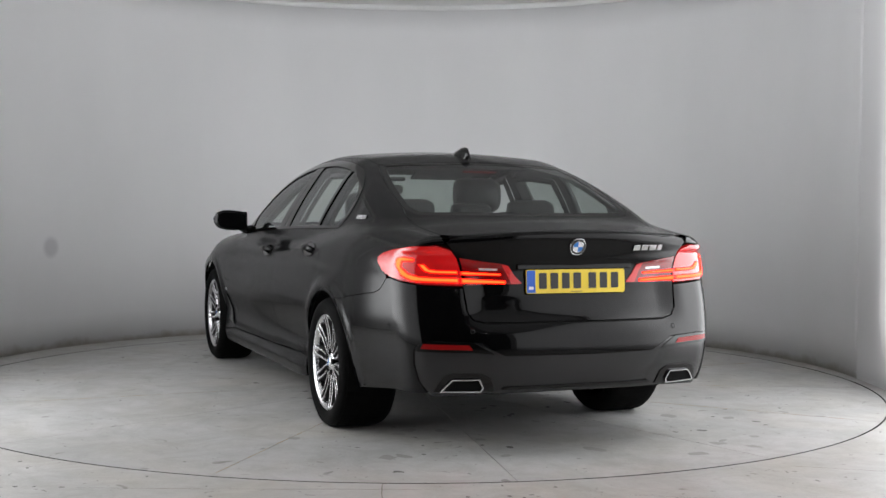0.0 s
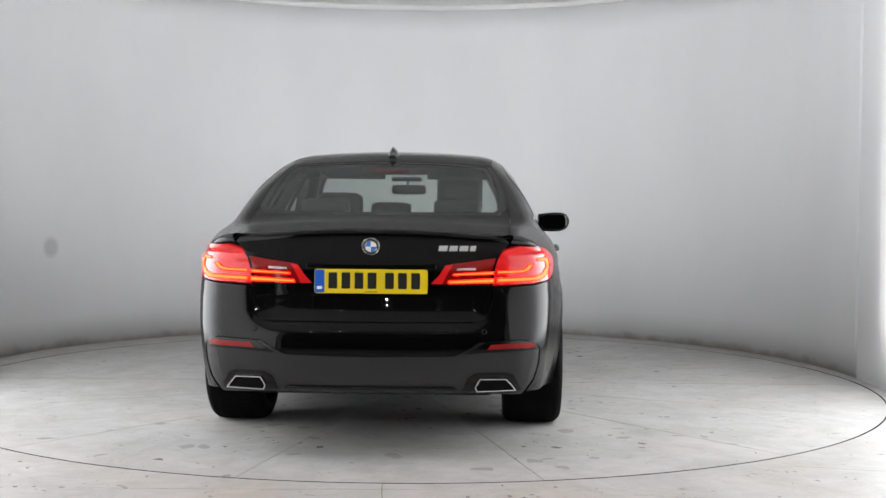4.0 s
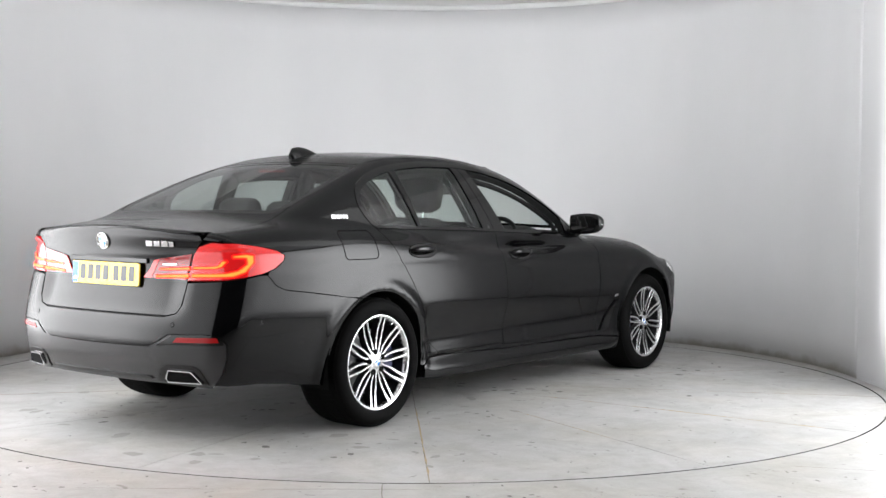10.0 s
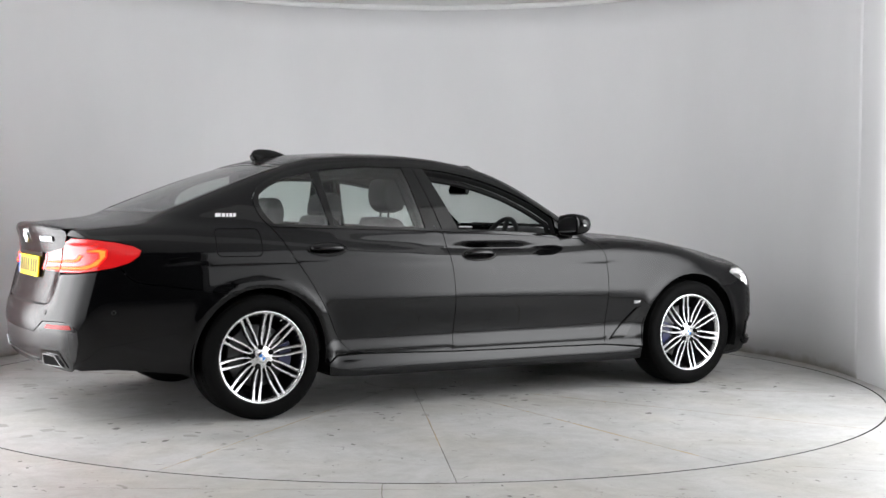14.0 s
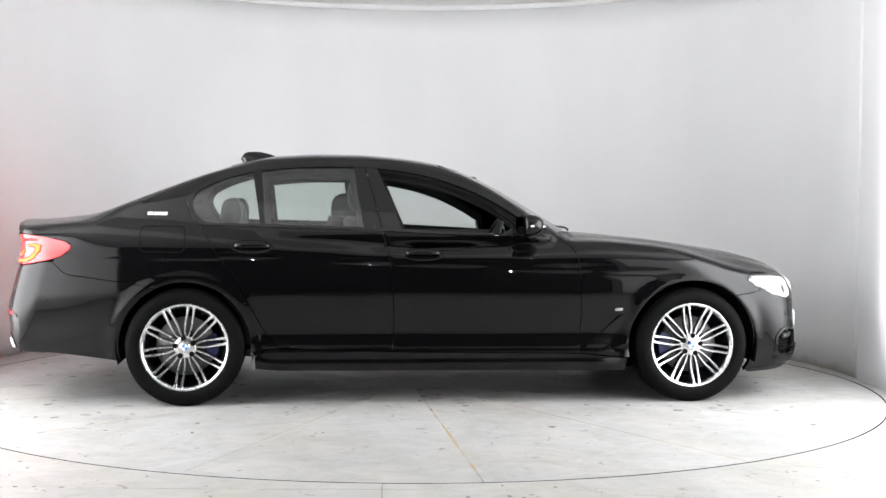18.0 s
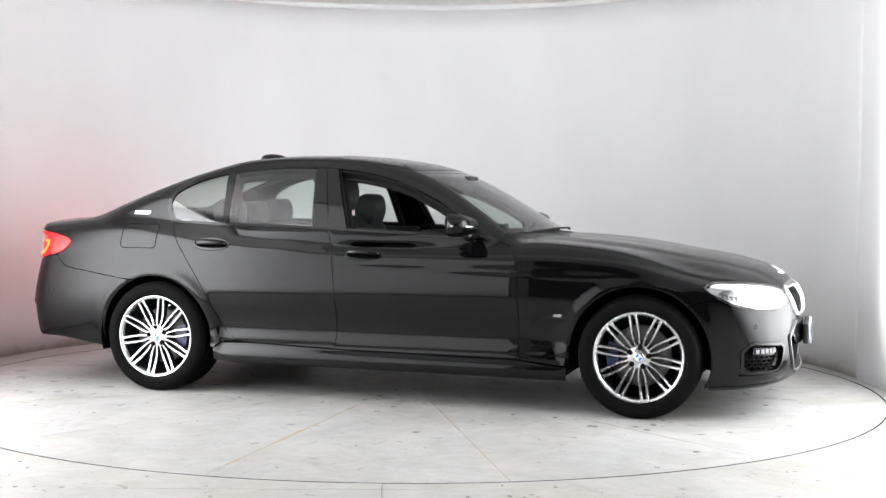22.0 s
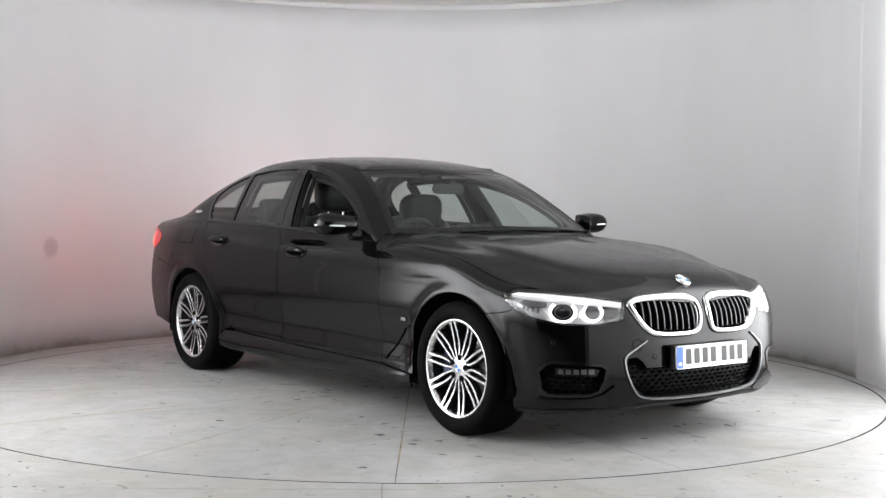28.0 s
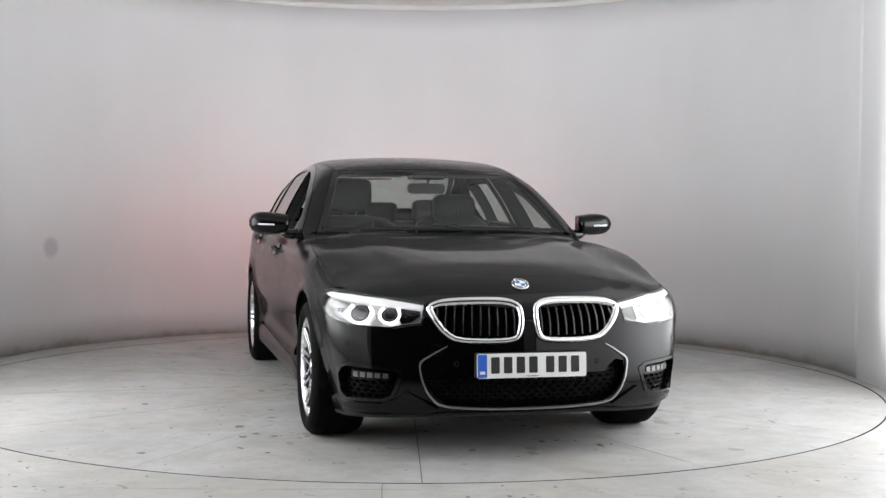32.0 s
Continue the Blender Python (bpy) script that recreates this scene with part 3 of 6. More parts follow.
def body(p):
    """Below zero inside the body, above zero outside; near the skin about the distance."""
    x, y, z = p[:, 0], np.abs(p[:, 1]), p[:, 2]
    mid = 1 / (1 + np.exp((np.abs(x) - 1.12) / 0.035)) * np.clip((0.66 - z) / 0.06, 0, 1)
    wide = HALF(x) - INSET(z) * (1 - mid) - SKIRT(z) * mid
    zc = CREASE(x)
    side_zone = 1 / (1 + np.exp(-(x + 2.15) / 0.08)) * 1 / (1 + np.exp((x - 1.5) / 0.2))
    wide = wide - side_zone * 0.0075 * np.exp(-((z - zc + 0.042) / 0.024) ** 2)
    # wheel arch lips
    for cx in (-1.4875, 1.4875):
        d = np.hypot(x - cx, z - 0.34)
        wide = wide + 0.010 * np.exp(-((d - 0.40) / 0.035) ** 2) * np.clip((z - 0.1) / 0.2, 0, 1)
    low = y - wide
    bw = BONNET_W(x)
    hood = HOODC(x) - 0.056 * (y / 0.85) ** 2.2
    hood = hood + 0.011 / (1 + np.exp((y - bw * 0.86) / 0.018)) * np.clip((x - 0.9) / 0.5, 0, 1) - 0.004
    hood = hood + RIDGE(x) * np.exp(-((y - 0.52) / 0.17) ** 2) + WINGTOP(x) / (1 + np.exp(-(y - 0.69) / 0.045))
    boot = BOOTC(x) - 0.045 * (y / 0.8) ** 2.0
    lip = np.exp(-((x + 2.545) / 0.035) ** 2) * 0.010 * np.clip((0.72 - y) / 0.1, 0, 1)
    blend = 1 / (1 + np.exp(-(x + 0.5) / 0.1))
    top = z - (hood * blend + (boot + lip) * (1 - blend))
    front = x - (NOSE(z) - 0.36 * y ** 2.5)
    # centre of the tail is sunk for the plate, below the spoiler lip
    corner = np.clip((y - 0.44) / 0.18, 0, 1) ** 2 * (3 - 2 * np.clip((y - 0.44) / 0.18, 0, 1))
    rear = (TAIL(z) * (1 - corner) + TAILC(z) * corner + 0.24 * y ** 2.5) - x
    L = smax(low, top, 0.075 + 0.03 * blend)
    L = smax(L, front, 0.11)
    L = smax(L, rear, np.where(z > 0.95, 0.05, 0.11))
    gx = x + BEND(x) * y ** 2
    roof = z - (ROOFC(gx) - (0.034 - 0.014 / (1 + np.exp((x + 1.3) / 0.1))) * (y / 0.6) ** 2)
    side = y - (WAIST(x) - 0.40 * np.maximum(z - 1.0, -0.015) - 0.42 * np.clip(z - 1.0, 0, 1) ** 2)
    slope = np.where(x > 0.2, 0.86, 0.92)
    G = smax(side * 0.9, roof * slope, 0.085)
    G = np.maximum(G, 0.93 - z)
    return smin(L, G, 0.035)


def normal(p, e=0.004):
    g = np.stack([body(p + np.eye(3)[k] * e) - body(p - np.eye(3)[k] * e) for k in range(3)], 1)
    return g / np.maximum(np.linalg.norm(g, axis=1), 1e-9)[:, None]


FRONT_AXIS, REAR_AXIS = 1.25, -1.45


def rays(kind, q):
    """Starts and directions of the rays of a projection. R, L: (x, z); T: (x, y); O: (x, (z + y) / sqrt 2), slanting; F, B: (angle, z) round an upright axis."""
    a, b = q[:, 0], q[:, 1]
    o, d = np.zeros((len(q), 3)), np.zeros((len(q), 3))
    if kind in "RL":
        s = -1 if kind == "R" else 1
        o[:, 0], o[:, 1], o[:, 2] = a, s * 1.25, b
        d[:, 1] = -s
    elif kind == "T":
        o[:, 0], o[:, 1], o[:, 2] = a, b, 1.75
        d[:, 2] = -1
    elif kind == "O":
        r = math.sqrt(0.5)
        o[:, 0], o[:, 1], o[:, 2] = a, b * r - 1.9 * r, b * r + 1.9 * r
        d[:, 1], d[:, 2] = r, -r
    elif kind == "F":
        o[:, 0], o[:, 1], o[:, 2] = FRONT_AXIS + 1.5 * np.cos(a), 1.5 * np.sin(a), b
        d[:, 0], d[:, 1] = -np.cos(a), -np.sin(a)
    else:
        o[:, 0], o[:, 1], o[:, 2] = REAR_AXIS - 1.5 * np.cos(a), 1.5 * np.sin(a), b
        d[:, 0], d[:, 1] = np.cos(a), -np.sin(a)
    return o, d


def flat(kind, p):
    """The inverse: the coordinates in a projection of points in space."""
    x, y, z = p[:, 0], p[:, 1], p[:, 2]
    if kind in "RL":
        return np.stack([x, z], 1)
    if kind == "T":
        return np.stack([x, y], 1)
    if kind == "O":
        return np.stack([x, (y + z) * math.sqrt(0.5)], 1)
    if kind == "F":
        return np.stack([np.arctan2(y, x - FRONT_AXIS), z], 1)
    return np.stack([np.arctan2(y, REAR_AXIS - x), z], 1)


def meet(o, d, far=2.2, step=0.02):
    """Where rays first meet the body; misses keep their closest place."""
    n = len(o)
    t0, t1 = np.zeros(n), np.full(n, -1.0)
    best, bt = body(o), np.zeros(n)
    live = np.arange(n)
    t = 0.0
    while t < far and len(live):
        t += step
        f = body(o[live] + d[live] * t)
        better = f < best[live]
        bt[live[better]] = t
        best[live[better]] = f[better]
        hit = f <= 0
        t0[live[hit]], t1[live[hit]] = t - step, t
        live = live[~hit]
    ok = t1 >= 0
    lo, hi = t0[ok], t1[ok]
    for _ in range(16):
        mid = (lo + hi) / 2
        ins = body(o[ok] + d[ok] * mid[:, None]) <= 0
        hi, lo = np.where(ins, mid, hi), np.where(ins, lo, mid)
    tt_ = bt.copy()
    tt_[ok] = (lo + hi) / 2
    return o + d * tt_[:, None], ok


def skin(kind, pts):
    q = np.array(pts, float).reshape(-1, 2)
    return meet(*rays(kind, q))[0]

from mathutils.geometry import delaunay_2d_cdt

car = tagged(new("car"), "glossy black four-door saloon car with driver's window open, on the turntable", "car")
RIGHT, FULL = "right", "full"


def spl(pts, n=6):
    """A smooth open line through points."""
    P = np.array(pts, float)
    if len(P) < 3:
        return P
    Q = np.vstack([2 * P[0] - P[1], P, 2 * P[-1] - P[-2]])
    out = []
    for i in range(1, len(Q) - 2):
        a, b, c, d = Q[i - 1], Q[i], Q[i + 1], Q[i + 2]
        for k in range(n):
            t = k / n
            out.append(0.5 * (2 * b + (c - a) * t + (2 * a - 5 * b + 4 * c - d) * t * t + (3 * b - a - 3 * c + d) * t ** 3))
    out.append(P[-1])
    return np.array(out)


def sk(kind, pts, n=5, smooth=True):
    """A line on the skin from coordinates of a projection."""
    q = spl(pts, n) if smooth and len(pts) > 2 else np.array(pts, float)
    return skin(kind, q)


def arc(cx, cz, r, a0, a1, n=26):
    t = np.radians(np.linspace(a0, a1, n))
    return skin("R", np.stack([cx + r * np.cos(t), cz + r * np.sin(t)], 1))


def resample(q, step):
    out = []
    m = len(q)
    for i in range(m):
        a, b = q[i], q[(i + 1) % m]
        d = np.linalg.norm(b - a)
        if d < 1e-5:
            continue
        k = max(1, int(math.ceil(d / step)))
        out += [a + (b - a) * j / k for j in range(k)]
    return np.array(out)


def clean(q, eps=0.0025):
    out = [q[0]]
    for p in q[1:]:
        if np.linalg.norm(p - out[-1]) > eps:
            out.append(p)
    if np.linalg.norm(out[0] - out[-1]) < eps:
        out.pop()
    return np.array(out)


def inset(q, d):
    """Moves a closed outline inwards by d."""
    A, B = np.roll(q, 1, 0), np.roll(q, -1, 0)
    t = B - A
    n = np.stack([-t[:, 1], t[:, 0]], 1)
    n /= np.maximum(np.linalg.norm(n, axis=1), 1e-9)[:, None]
    area_ = 0.5 * np.sum(q[:, 0] * np.roll(q[:, 1], -1) - q[:, 1] * np.roll(q[:, 0], -1))
    return q + n * d * (1 if area_ > 0 else -1)


def inside(q, poly):
    x, y = q[:, 0], q[:, 1]
    r = np.zeros(len(q), bool)
    a, b = poly, np.roll(poly, -1, 0)
    for (x0, y0), (x1, y1) in zip(a, b):
        c = (y0 > y) != (y1 > y)
        if c.any():
            r ^= c & (x < (x1 - x0) * (y - y0) / (y1 - y0 + 1e-12) + x0)
    return r


def patch(name, kind, loops, material, parent=None, off=0.0, thick=0.014, gap=0.002, res=0.03, edge=0.016, label="", two_sided=False):
    """A panel of the skin: outlines (the first is the rim, the others holes) as points in space or coordinates of the projection."""
    L2 = []
    for i, lp in enumerate(loops):
        q = np.array(lp, float)
        q = flat(kind, q) if q.shape[1] == 3 else q
        q = clean(resample(clean(q), edge))
        if gap:
            q = inset(q, gap if i == 0 else -gap)
        L2.append(q)
    lo, hi = L2[0].min(0), L2[0].max(0)
    gx, gy = np.meshgrid(np.arange(lo[0], hi[0], res), np.arange(lo[1], hi[1], res))
    G = np.stack([gx.ravel(), gy.ravel()], 1)
    keep = inside(G, L2[0])
    for q in L2[1:]:
        keep &= ~inside(G, q)
    G = G[keep]
    B = np.vstack(L2)
    if len(G):
        dmin = np.full(len(G), 9.0)
        for k in range(0, len(B), 64):
            dmin = np.minimum(dmin, np.min(np.hypot(G[:, None, 0] - B[None, k:k + 64, 0], G[:, None, 1] - B[None, k:k + 64, 1]), 1))
        G = G[dmin > min(res, edge) * 0.55]
    V = np.vstack([B, G])
    E, base = [], 0
    for q in L2:
        m = len(q)
        E += [(base + i, base + (i + 1) % m) for i in range(m)]
        base += m
    ov, _, of, vid, _, _ = delaunay_2d_cdt([Vector(v) for v in V], E, [], 0, 1e-6)
    q = np.array([(v.x, v.y) for v in ov])
    F = np.array([f for f in of if len(f) == 3])
    cen = q[F].mean(1)
    ok = inside(cen, L2[0])
    for h in L2[1:]:
        ok &= ~inside(cen, h)
    F = F[ok]
    P, hit = meet(*rays(kind, q))
    N = normal(P)
    P = P + N * off
    # winding by the outward normal
    fn = np.cross(P[F[:, 1]] - P[F[:, 0]], P[F[:, 2]] - P[F[:, 0]])
    flip = np.sum(fn * N[F].mean(1), 1) < 0
    F[flip] = F[flip][:, ::-1]
    used = np.unique(F)
    remap = -np.ones(len(P), int)
    remap[used] = np.arange(len(used))
    P, N, F = P[used], N[used], remap[F]
    verts, nor, faces = list(P), list(N), [tuple(f) for f in F]
    if thick:
        cnt = {}
        for a, b, c in F:
            for e in ((a, b), (b, c), (c, a)):
                cnt[e] = cnt.get(e, 0) + 1
        rim = [e for e in cnt if (e[1], e[0]) not in cnt]
        for a, b in rim:
            t = P[b] - P[a]
            out = np.cross(t, N[a] + N[b])
            out = out / max(np.linalg.norm(out), 1e-9)
            i = len(verts)
            verts += [P[a], P[b], P[b] - N[b] * thick, P[a] - N[a] * thick]
            nor += [out] * 4
            faces.append((i + 1, i, i + 3, i + 2))
    me = bpy.data.meshes.new(name)
    me.from_pydata([tuple(v) for v in verts], [], faces)
    me.materials.append(material)
    me.shade_smooth()
    me.normals_split_custom_set_from_vertices([tuple(n) for n in nor])
    ob = new(name, me)
    ob.parent = parent or car
    if label:
        ob["label"] = label
    KEEP_N[ob.name] = np.array(nor)
    return ob


KEEP_N = {}


def mirror(ob, material=None, name=None, parent=None):
    """The same part on the car's other side."""
    src = ob.data
    me = bpy.data.meshes.new(src.name)
    co = [(v.co.x, -v.co.y, v.co.z) for v in src.vertices]
    me.from_pydata(co, [], [tuple(p.vertices)[::-1] for p in src.polygons])
    me.materials.append(material or src.materials[0])
    for p, s in zip(me.polygons, src.polygons):
        p.use_smooth = s.use_smooth
    if ob.name in KEEP_N:
        me.shade_smooth()
        me.normals_split_custom_set_from_vertices([(n[0], -n[1], n[2]) for n in KEEP_N[ob.name]])
    o2 = new(name or ob.name.split(".")[0], me)
    o2.parent = parent or ob.parent
    if "label" in ob:
        o2["label"] = ob["label"]
    return o2


def both(ob, which=""):
    """A part and its twin on the other side; with which, parts of that door."""
    twin = mirror(ob)
    if which:
        ob.parent, twin.parent = DOORS["R", which], DOORS["L", which]
    return ob, twin


def sym(half, close=True):
    """A whole outline from its right half (y < 0), listed from the middle line to the middle line."""
    h = np.array(half, float)
    m = h[::-1].copy()
    m[:, 1] *= -1
    return np.vstack([h, m])


def fsym(half):
    """The same for outlines in (angle, z)."""
    h = np.array(half, float)
    m = h[::-1].copy()
    m[:, 0] *= -1
    return np.vstack([h, m])


AXF, AXR = 1.4875, -1.4875
# seams of the right side, (x, z)
BELT = [(-1.412, 1.036), (-1.05, 1.026), (-0.46, 1.010), (-0.23, 1.000), (0.13, 0.985), (0.46, 0.968), (0.68, 0.956)]
SEAM_C = [(-1.412, 1.036), (-1.326, 0.900), (-1.195, 0.708), (-1.11, 0.558), (-1.03, 0.412), (-0.965, 0.352), (-0.87, 0.327)]
SEAM_B = [(-0.36, 1.007), (-0.315, 0.81), (-0.292, 0.514), (-0.30, 0.309)]
SEAM_A = [(0.68, 0.956), (0.745, 0.930), (0.783, 0.872), (0.802, 0.786), (0.812, 0.523), (0.805, 0.296)]
SILL = [(-0.87, 0.327), (-0.30, 0.309), (0.805, 0.296)]
WINDOW_TOP = [(-1.412, 1.036), (-1.450, 1.075), (-1.477, 1.125), (-1.485, 1.185), (-1.448, 1.249), (-1.356, 1.304), (-1.227, 1.350), (-1.06, 1.385), (-0.824, 1.408), (-0.688, 1.413), (-0.466, 1.411), (-0.346, 1.402), (-0.21, 1.386), (-0.039, 1.350), (0.13, 1.294), (0.298, 1.218), (0.414, 1.148), (0.563, 1.044), (0.68, 0.956)]
SCREEN_SIDE = [(0.69, -0.752), (0.56, -0.705), (0.36, -0.642), (0.20, -0.598), (0.08, -0.566)]
SCREEN_TOP = [(0.08, -0.566), (0.125, -0.40), (0.155, -0.20), (0.163, 0.0)]
SCREEN_FOOT = [(0.69, -0.752), (0.778, -0.50), (0.825, -0.22), (0.838, 0.0)]
REAR_SIDE = [(-1.24, -0.548), (-1.40, -0.585), (-1.66, -0.620), (-1.86, -0.630)]
REAR_TOP = [(-1.24, -0.548), (-1.258, -0.40), (-1.270, -0.20), (-1.272, 0.0)]
REAR_FOOT = [(-1.86, -0.630), (-1.93, -0.605), (-1.97, -0.55), (-2.018, -0.25), (-2.035, 0.0)]
ROOF_SIDE = [(0.08, -0.566), (-0.25, -0.578), (-0.8, -0.572), (-1.24, -0.548)]
BONNET_SIDE = [(0.70, -0.760), (0.85, -0.792), (1.0, -0.822), (1.2, -0.842), (1.45, -0.850), (1.70, -0.846), (1.85, -0.826), (1.97, -0.793), (2.035, -0.760)]
BONNET_NOSE = [(2.035, -0.760), (2.13, -0.645), (2.205, -0.50), (2.26, -0.30), (2.285, -0.12), (2.29, 0.0)]
BOOT_SIDE = [(-1.86, -0.630), (-1.97, -0.646), (-2.19, -0.642), (-2.40, -0.640)]
LAMP_R_TOP = [(-0.545, 0.958), (-0.60, 0.978), (-0.69, 0.975), (-0.79, 0.958), (-0.865, 0.938), (-0.898, 0.916)]
LAMP_R_LOW = [(-0.898, 0.916), (-0.893, 0.890), (-0.855, 0.853), (-0.80, 0.829), (-0.737, 0.814), (-0.66, 0.802), (-0.497, 0.795)]
LAMP_F = [(-1.005, 0.730), (-0.972, 0.755), (-0.93, 0.767), (-0.80, 0.765), (-0.63, 0.747), (-0.443, 0.719), (-0.447, 0.686), (-0.453, 0.622), (-0.525, 0.613), (-0.575, 0.602), (-0.66, 0.604), (-0.757, 0.613), (-0.877, 0.640), (-0.965, 0.692)]
BUMPER_R = [(-2.232, 0.822), (-2.16, 0.757), (-2.0, 0.731), (-1.634, 0.680)]


DOORS = {}


def body_panels():
    P = []
    # doors
    d = patch("front_door", "R", [np.vstack([sk("R", [(-0.36, 1.007), (-0.23, 1.000), (0.13, 0.985), (0.46, 0.968), (0.68, 0.956)]), sk("R", SEAM_A), sk("R", [(0.805, 0.296), (-0.30, 0.309)]), sk("R", SEAM_B[::-1])])], M_PAINT, label="glossy black front door")
    P.append(d)
    d2 = patch("rear_door", "R", [np.vstack([sk("R", [(-1.412, 1.036), (-1.05, 1.026), (-0.46, 1.010), (-0.36, 1.007)]), sk("R", SEAM_B), sk("R", [(-0.30, 0.309), (-0.87, 0.327)]), sk("R", SEAM_C[::-1])])], M_PAINT, label="glossy black rear door")
    P.append(d2)
    # wing
    lamp_tip = sk("F", [(-0.945, 0.680), (-0.965, 0.692), (-1.005, 0.730), (-0.972, 0.756), (-0.93, 0.769), (-0.80, 0.769)], smooth=False)
    a_end = math.degrees(math.atan2(0.296, math.sqrt(0.385 ** 2 - 0.296 ** 2)))
    w = patch("front_wing", "O", [np.vstack([sk("R", SEAM_A), sk("R", [(0.805, 0.296), (1.095, 0.268)]), arc(AXF, 0.34, 0.385, 190.5, a_end), sk("R", [(1.76, 0.640), (1.85, 0.652), (1.90, 0.666)]), lamp_tip, sk("T", BONNET_SIDE[::-1]), sk("R", [(0.68, 0.985), (0.68, 0.956)])])], M_PAINT, res=0.024, label="glossy black front wing")
    P.append(w)
    # side frame, pillar and rear quarter in one pressing
    b_end = math.degrees(math.atan2(0.680 - 0.338, -(math.sqrt(0.372 ** 2 - 0.342 ** 2))))
    q = patch("quarter_panel", "O", [np.vstack([
        sk("R", [(-1.095, 0.285), (-1.04, 0.322), (-0.93, 0.333)]), sk("R", SEAM_C[::-1][1:]), sk("R", WINDOW_TOP),
        sk("T", SCREEN_SIDE), sk("T", ROOF_SIDE), sk("T", REAR_SIDE), sk("T", BOOT_SIDE),
        sk("B", [(-0.57, 1.0), (-0.545, 0.958)]), sk("B", LAMP_R_TOP), sk("B", [(-0.898, 0.916), (-0.893, 0.890), (-0.855, 0.853), (-0.83, 0.840)]),
        sk("R", BUMPER_R), arc(AXR, 0.338, 0.372, b_end, -8.0)])], M_PAINT, res=0.024, label="glossy black rear quarter and roof frame")
    P.append(q)
    P.append(patch("side_skirt", "R", [np.vstack([sk("R", [(-1.095, 0.280), (-1.04, 0.318), (-0.87, 0.323), (-0.30, 0.305), (0.805, 0.292), (1.09, 0.264)], smooth=False), sk("R", [(1.085, 0.188), (0.5, 0.192), (-0.94, 0.20), (-1.09, 0.21)], smooth=False)])], M_PAINT, res=0.015, edge=0.012, label="glossy black side skirt"))
    M = [mirror(p) for p in P]
    DOORS.update({("R", "front"): P[0], ("R", "rear"): P[1], ("L", "front"): M[0], ("L", "rear"): M[1]})
    # top
    patch("bonnet", "T", [sym(np.vstack([sk("T", [(0.905, 0.0), (0.878, -0.28), (0.82, -0.53), (0.712, -0.755)]), sk("T", BONNET_SIDE), sk("T", BONNET_NOSE)]))], M_PAINT, res=0.028, label="glossy black bonnet")
    patch("roof_panel", "T", [sym(np.vstack([sk("T", SCREEN_TOP[::-1]), sk("T", ROOF_SIDE), sk("T", REAR_TOP)]))], M_PAINT, res=0.04, label="glossy black roof panel")
    patch("boot_lid", "T", [sym(np.vstack([sk("T", REAR_FOOT[::-1]), sk("T", BOOT_SIDE), sk("T", [(-2.40, -0.640), (-2.455, -0.60), (-2.505, -0.45), (-2.536, -0.2), (-2.546, 0.0)])]))], M_PAINT, res=0.02, edge=0.014, label="glossy black boot lid")
    return P


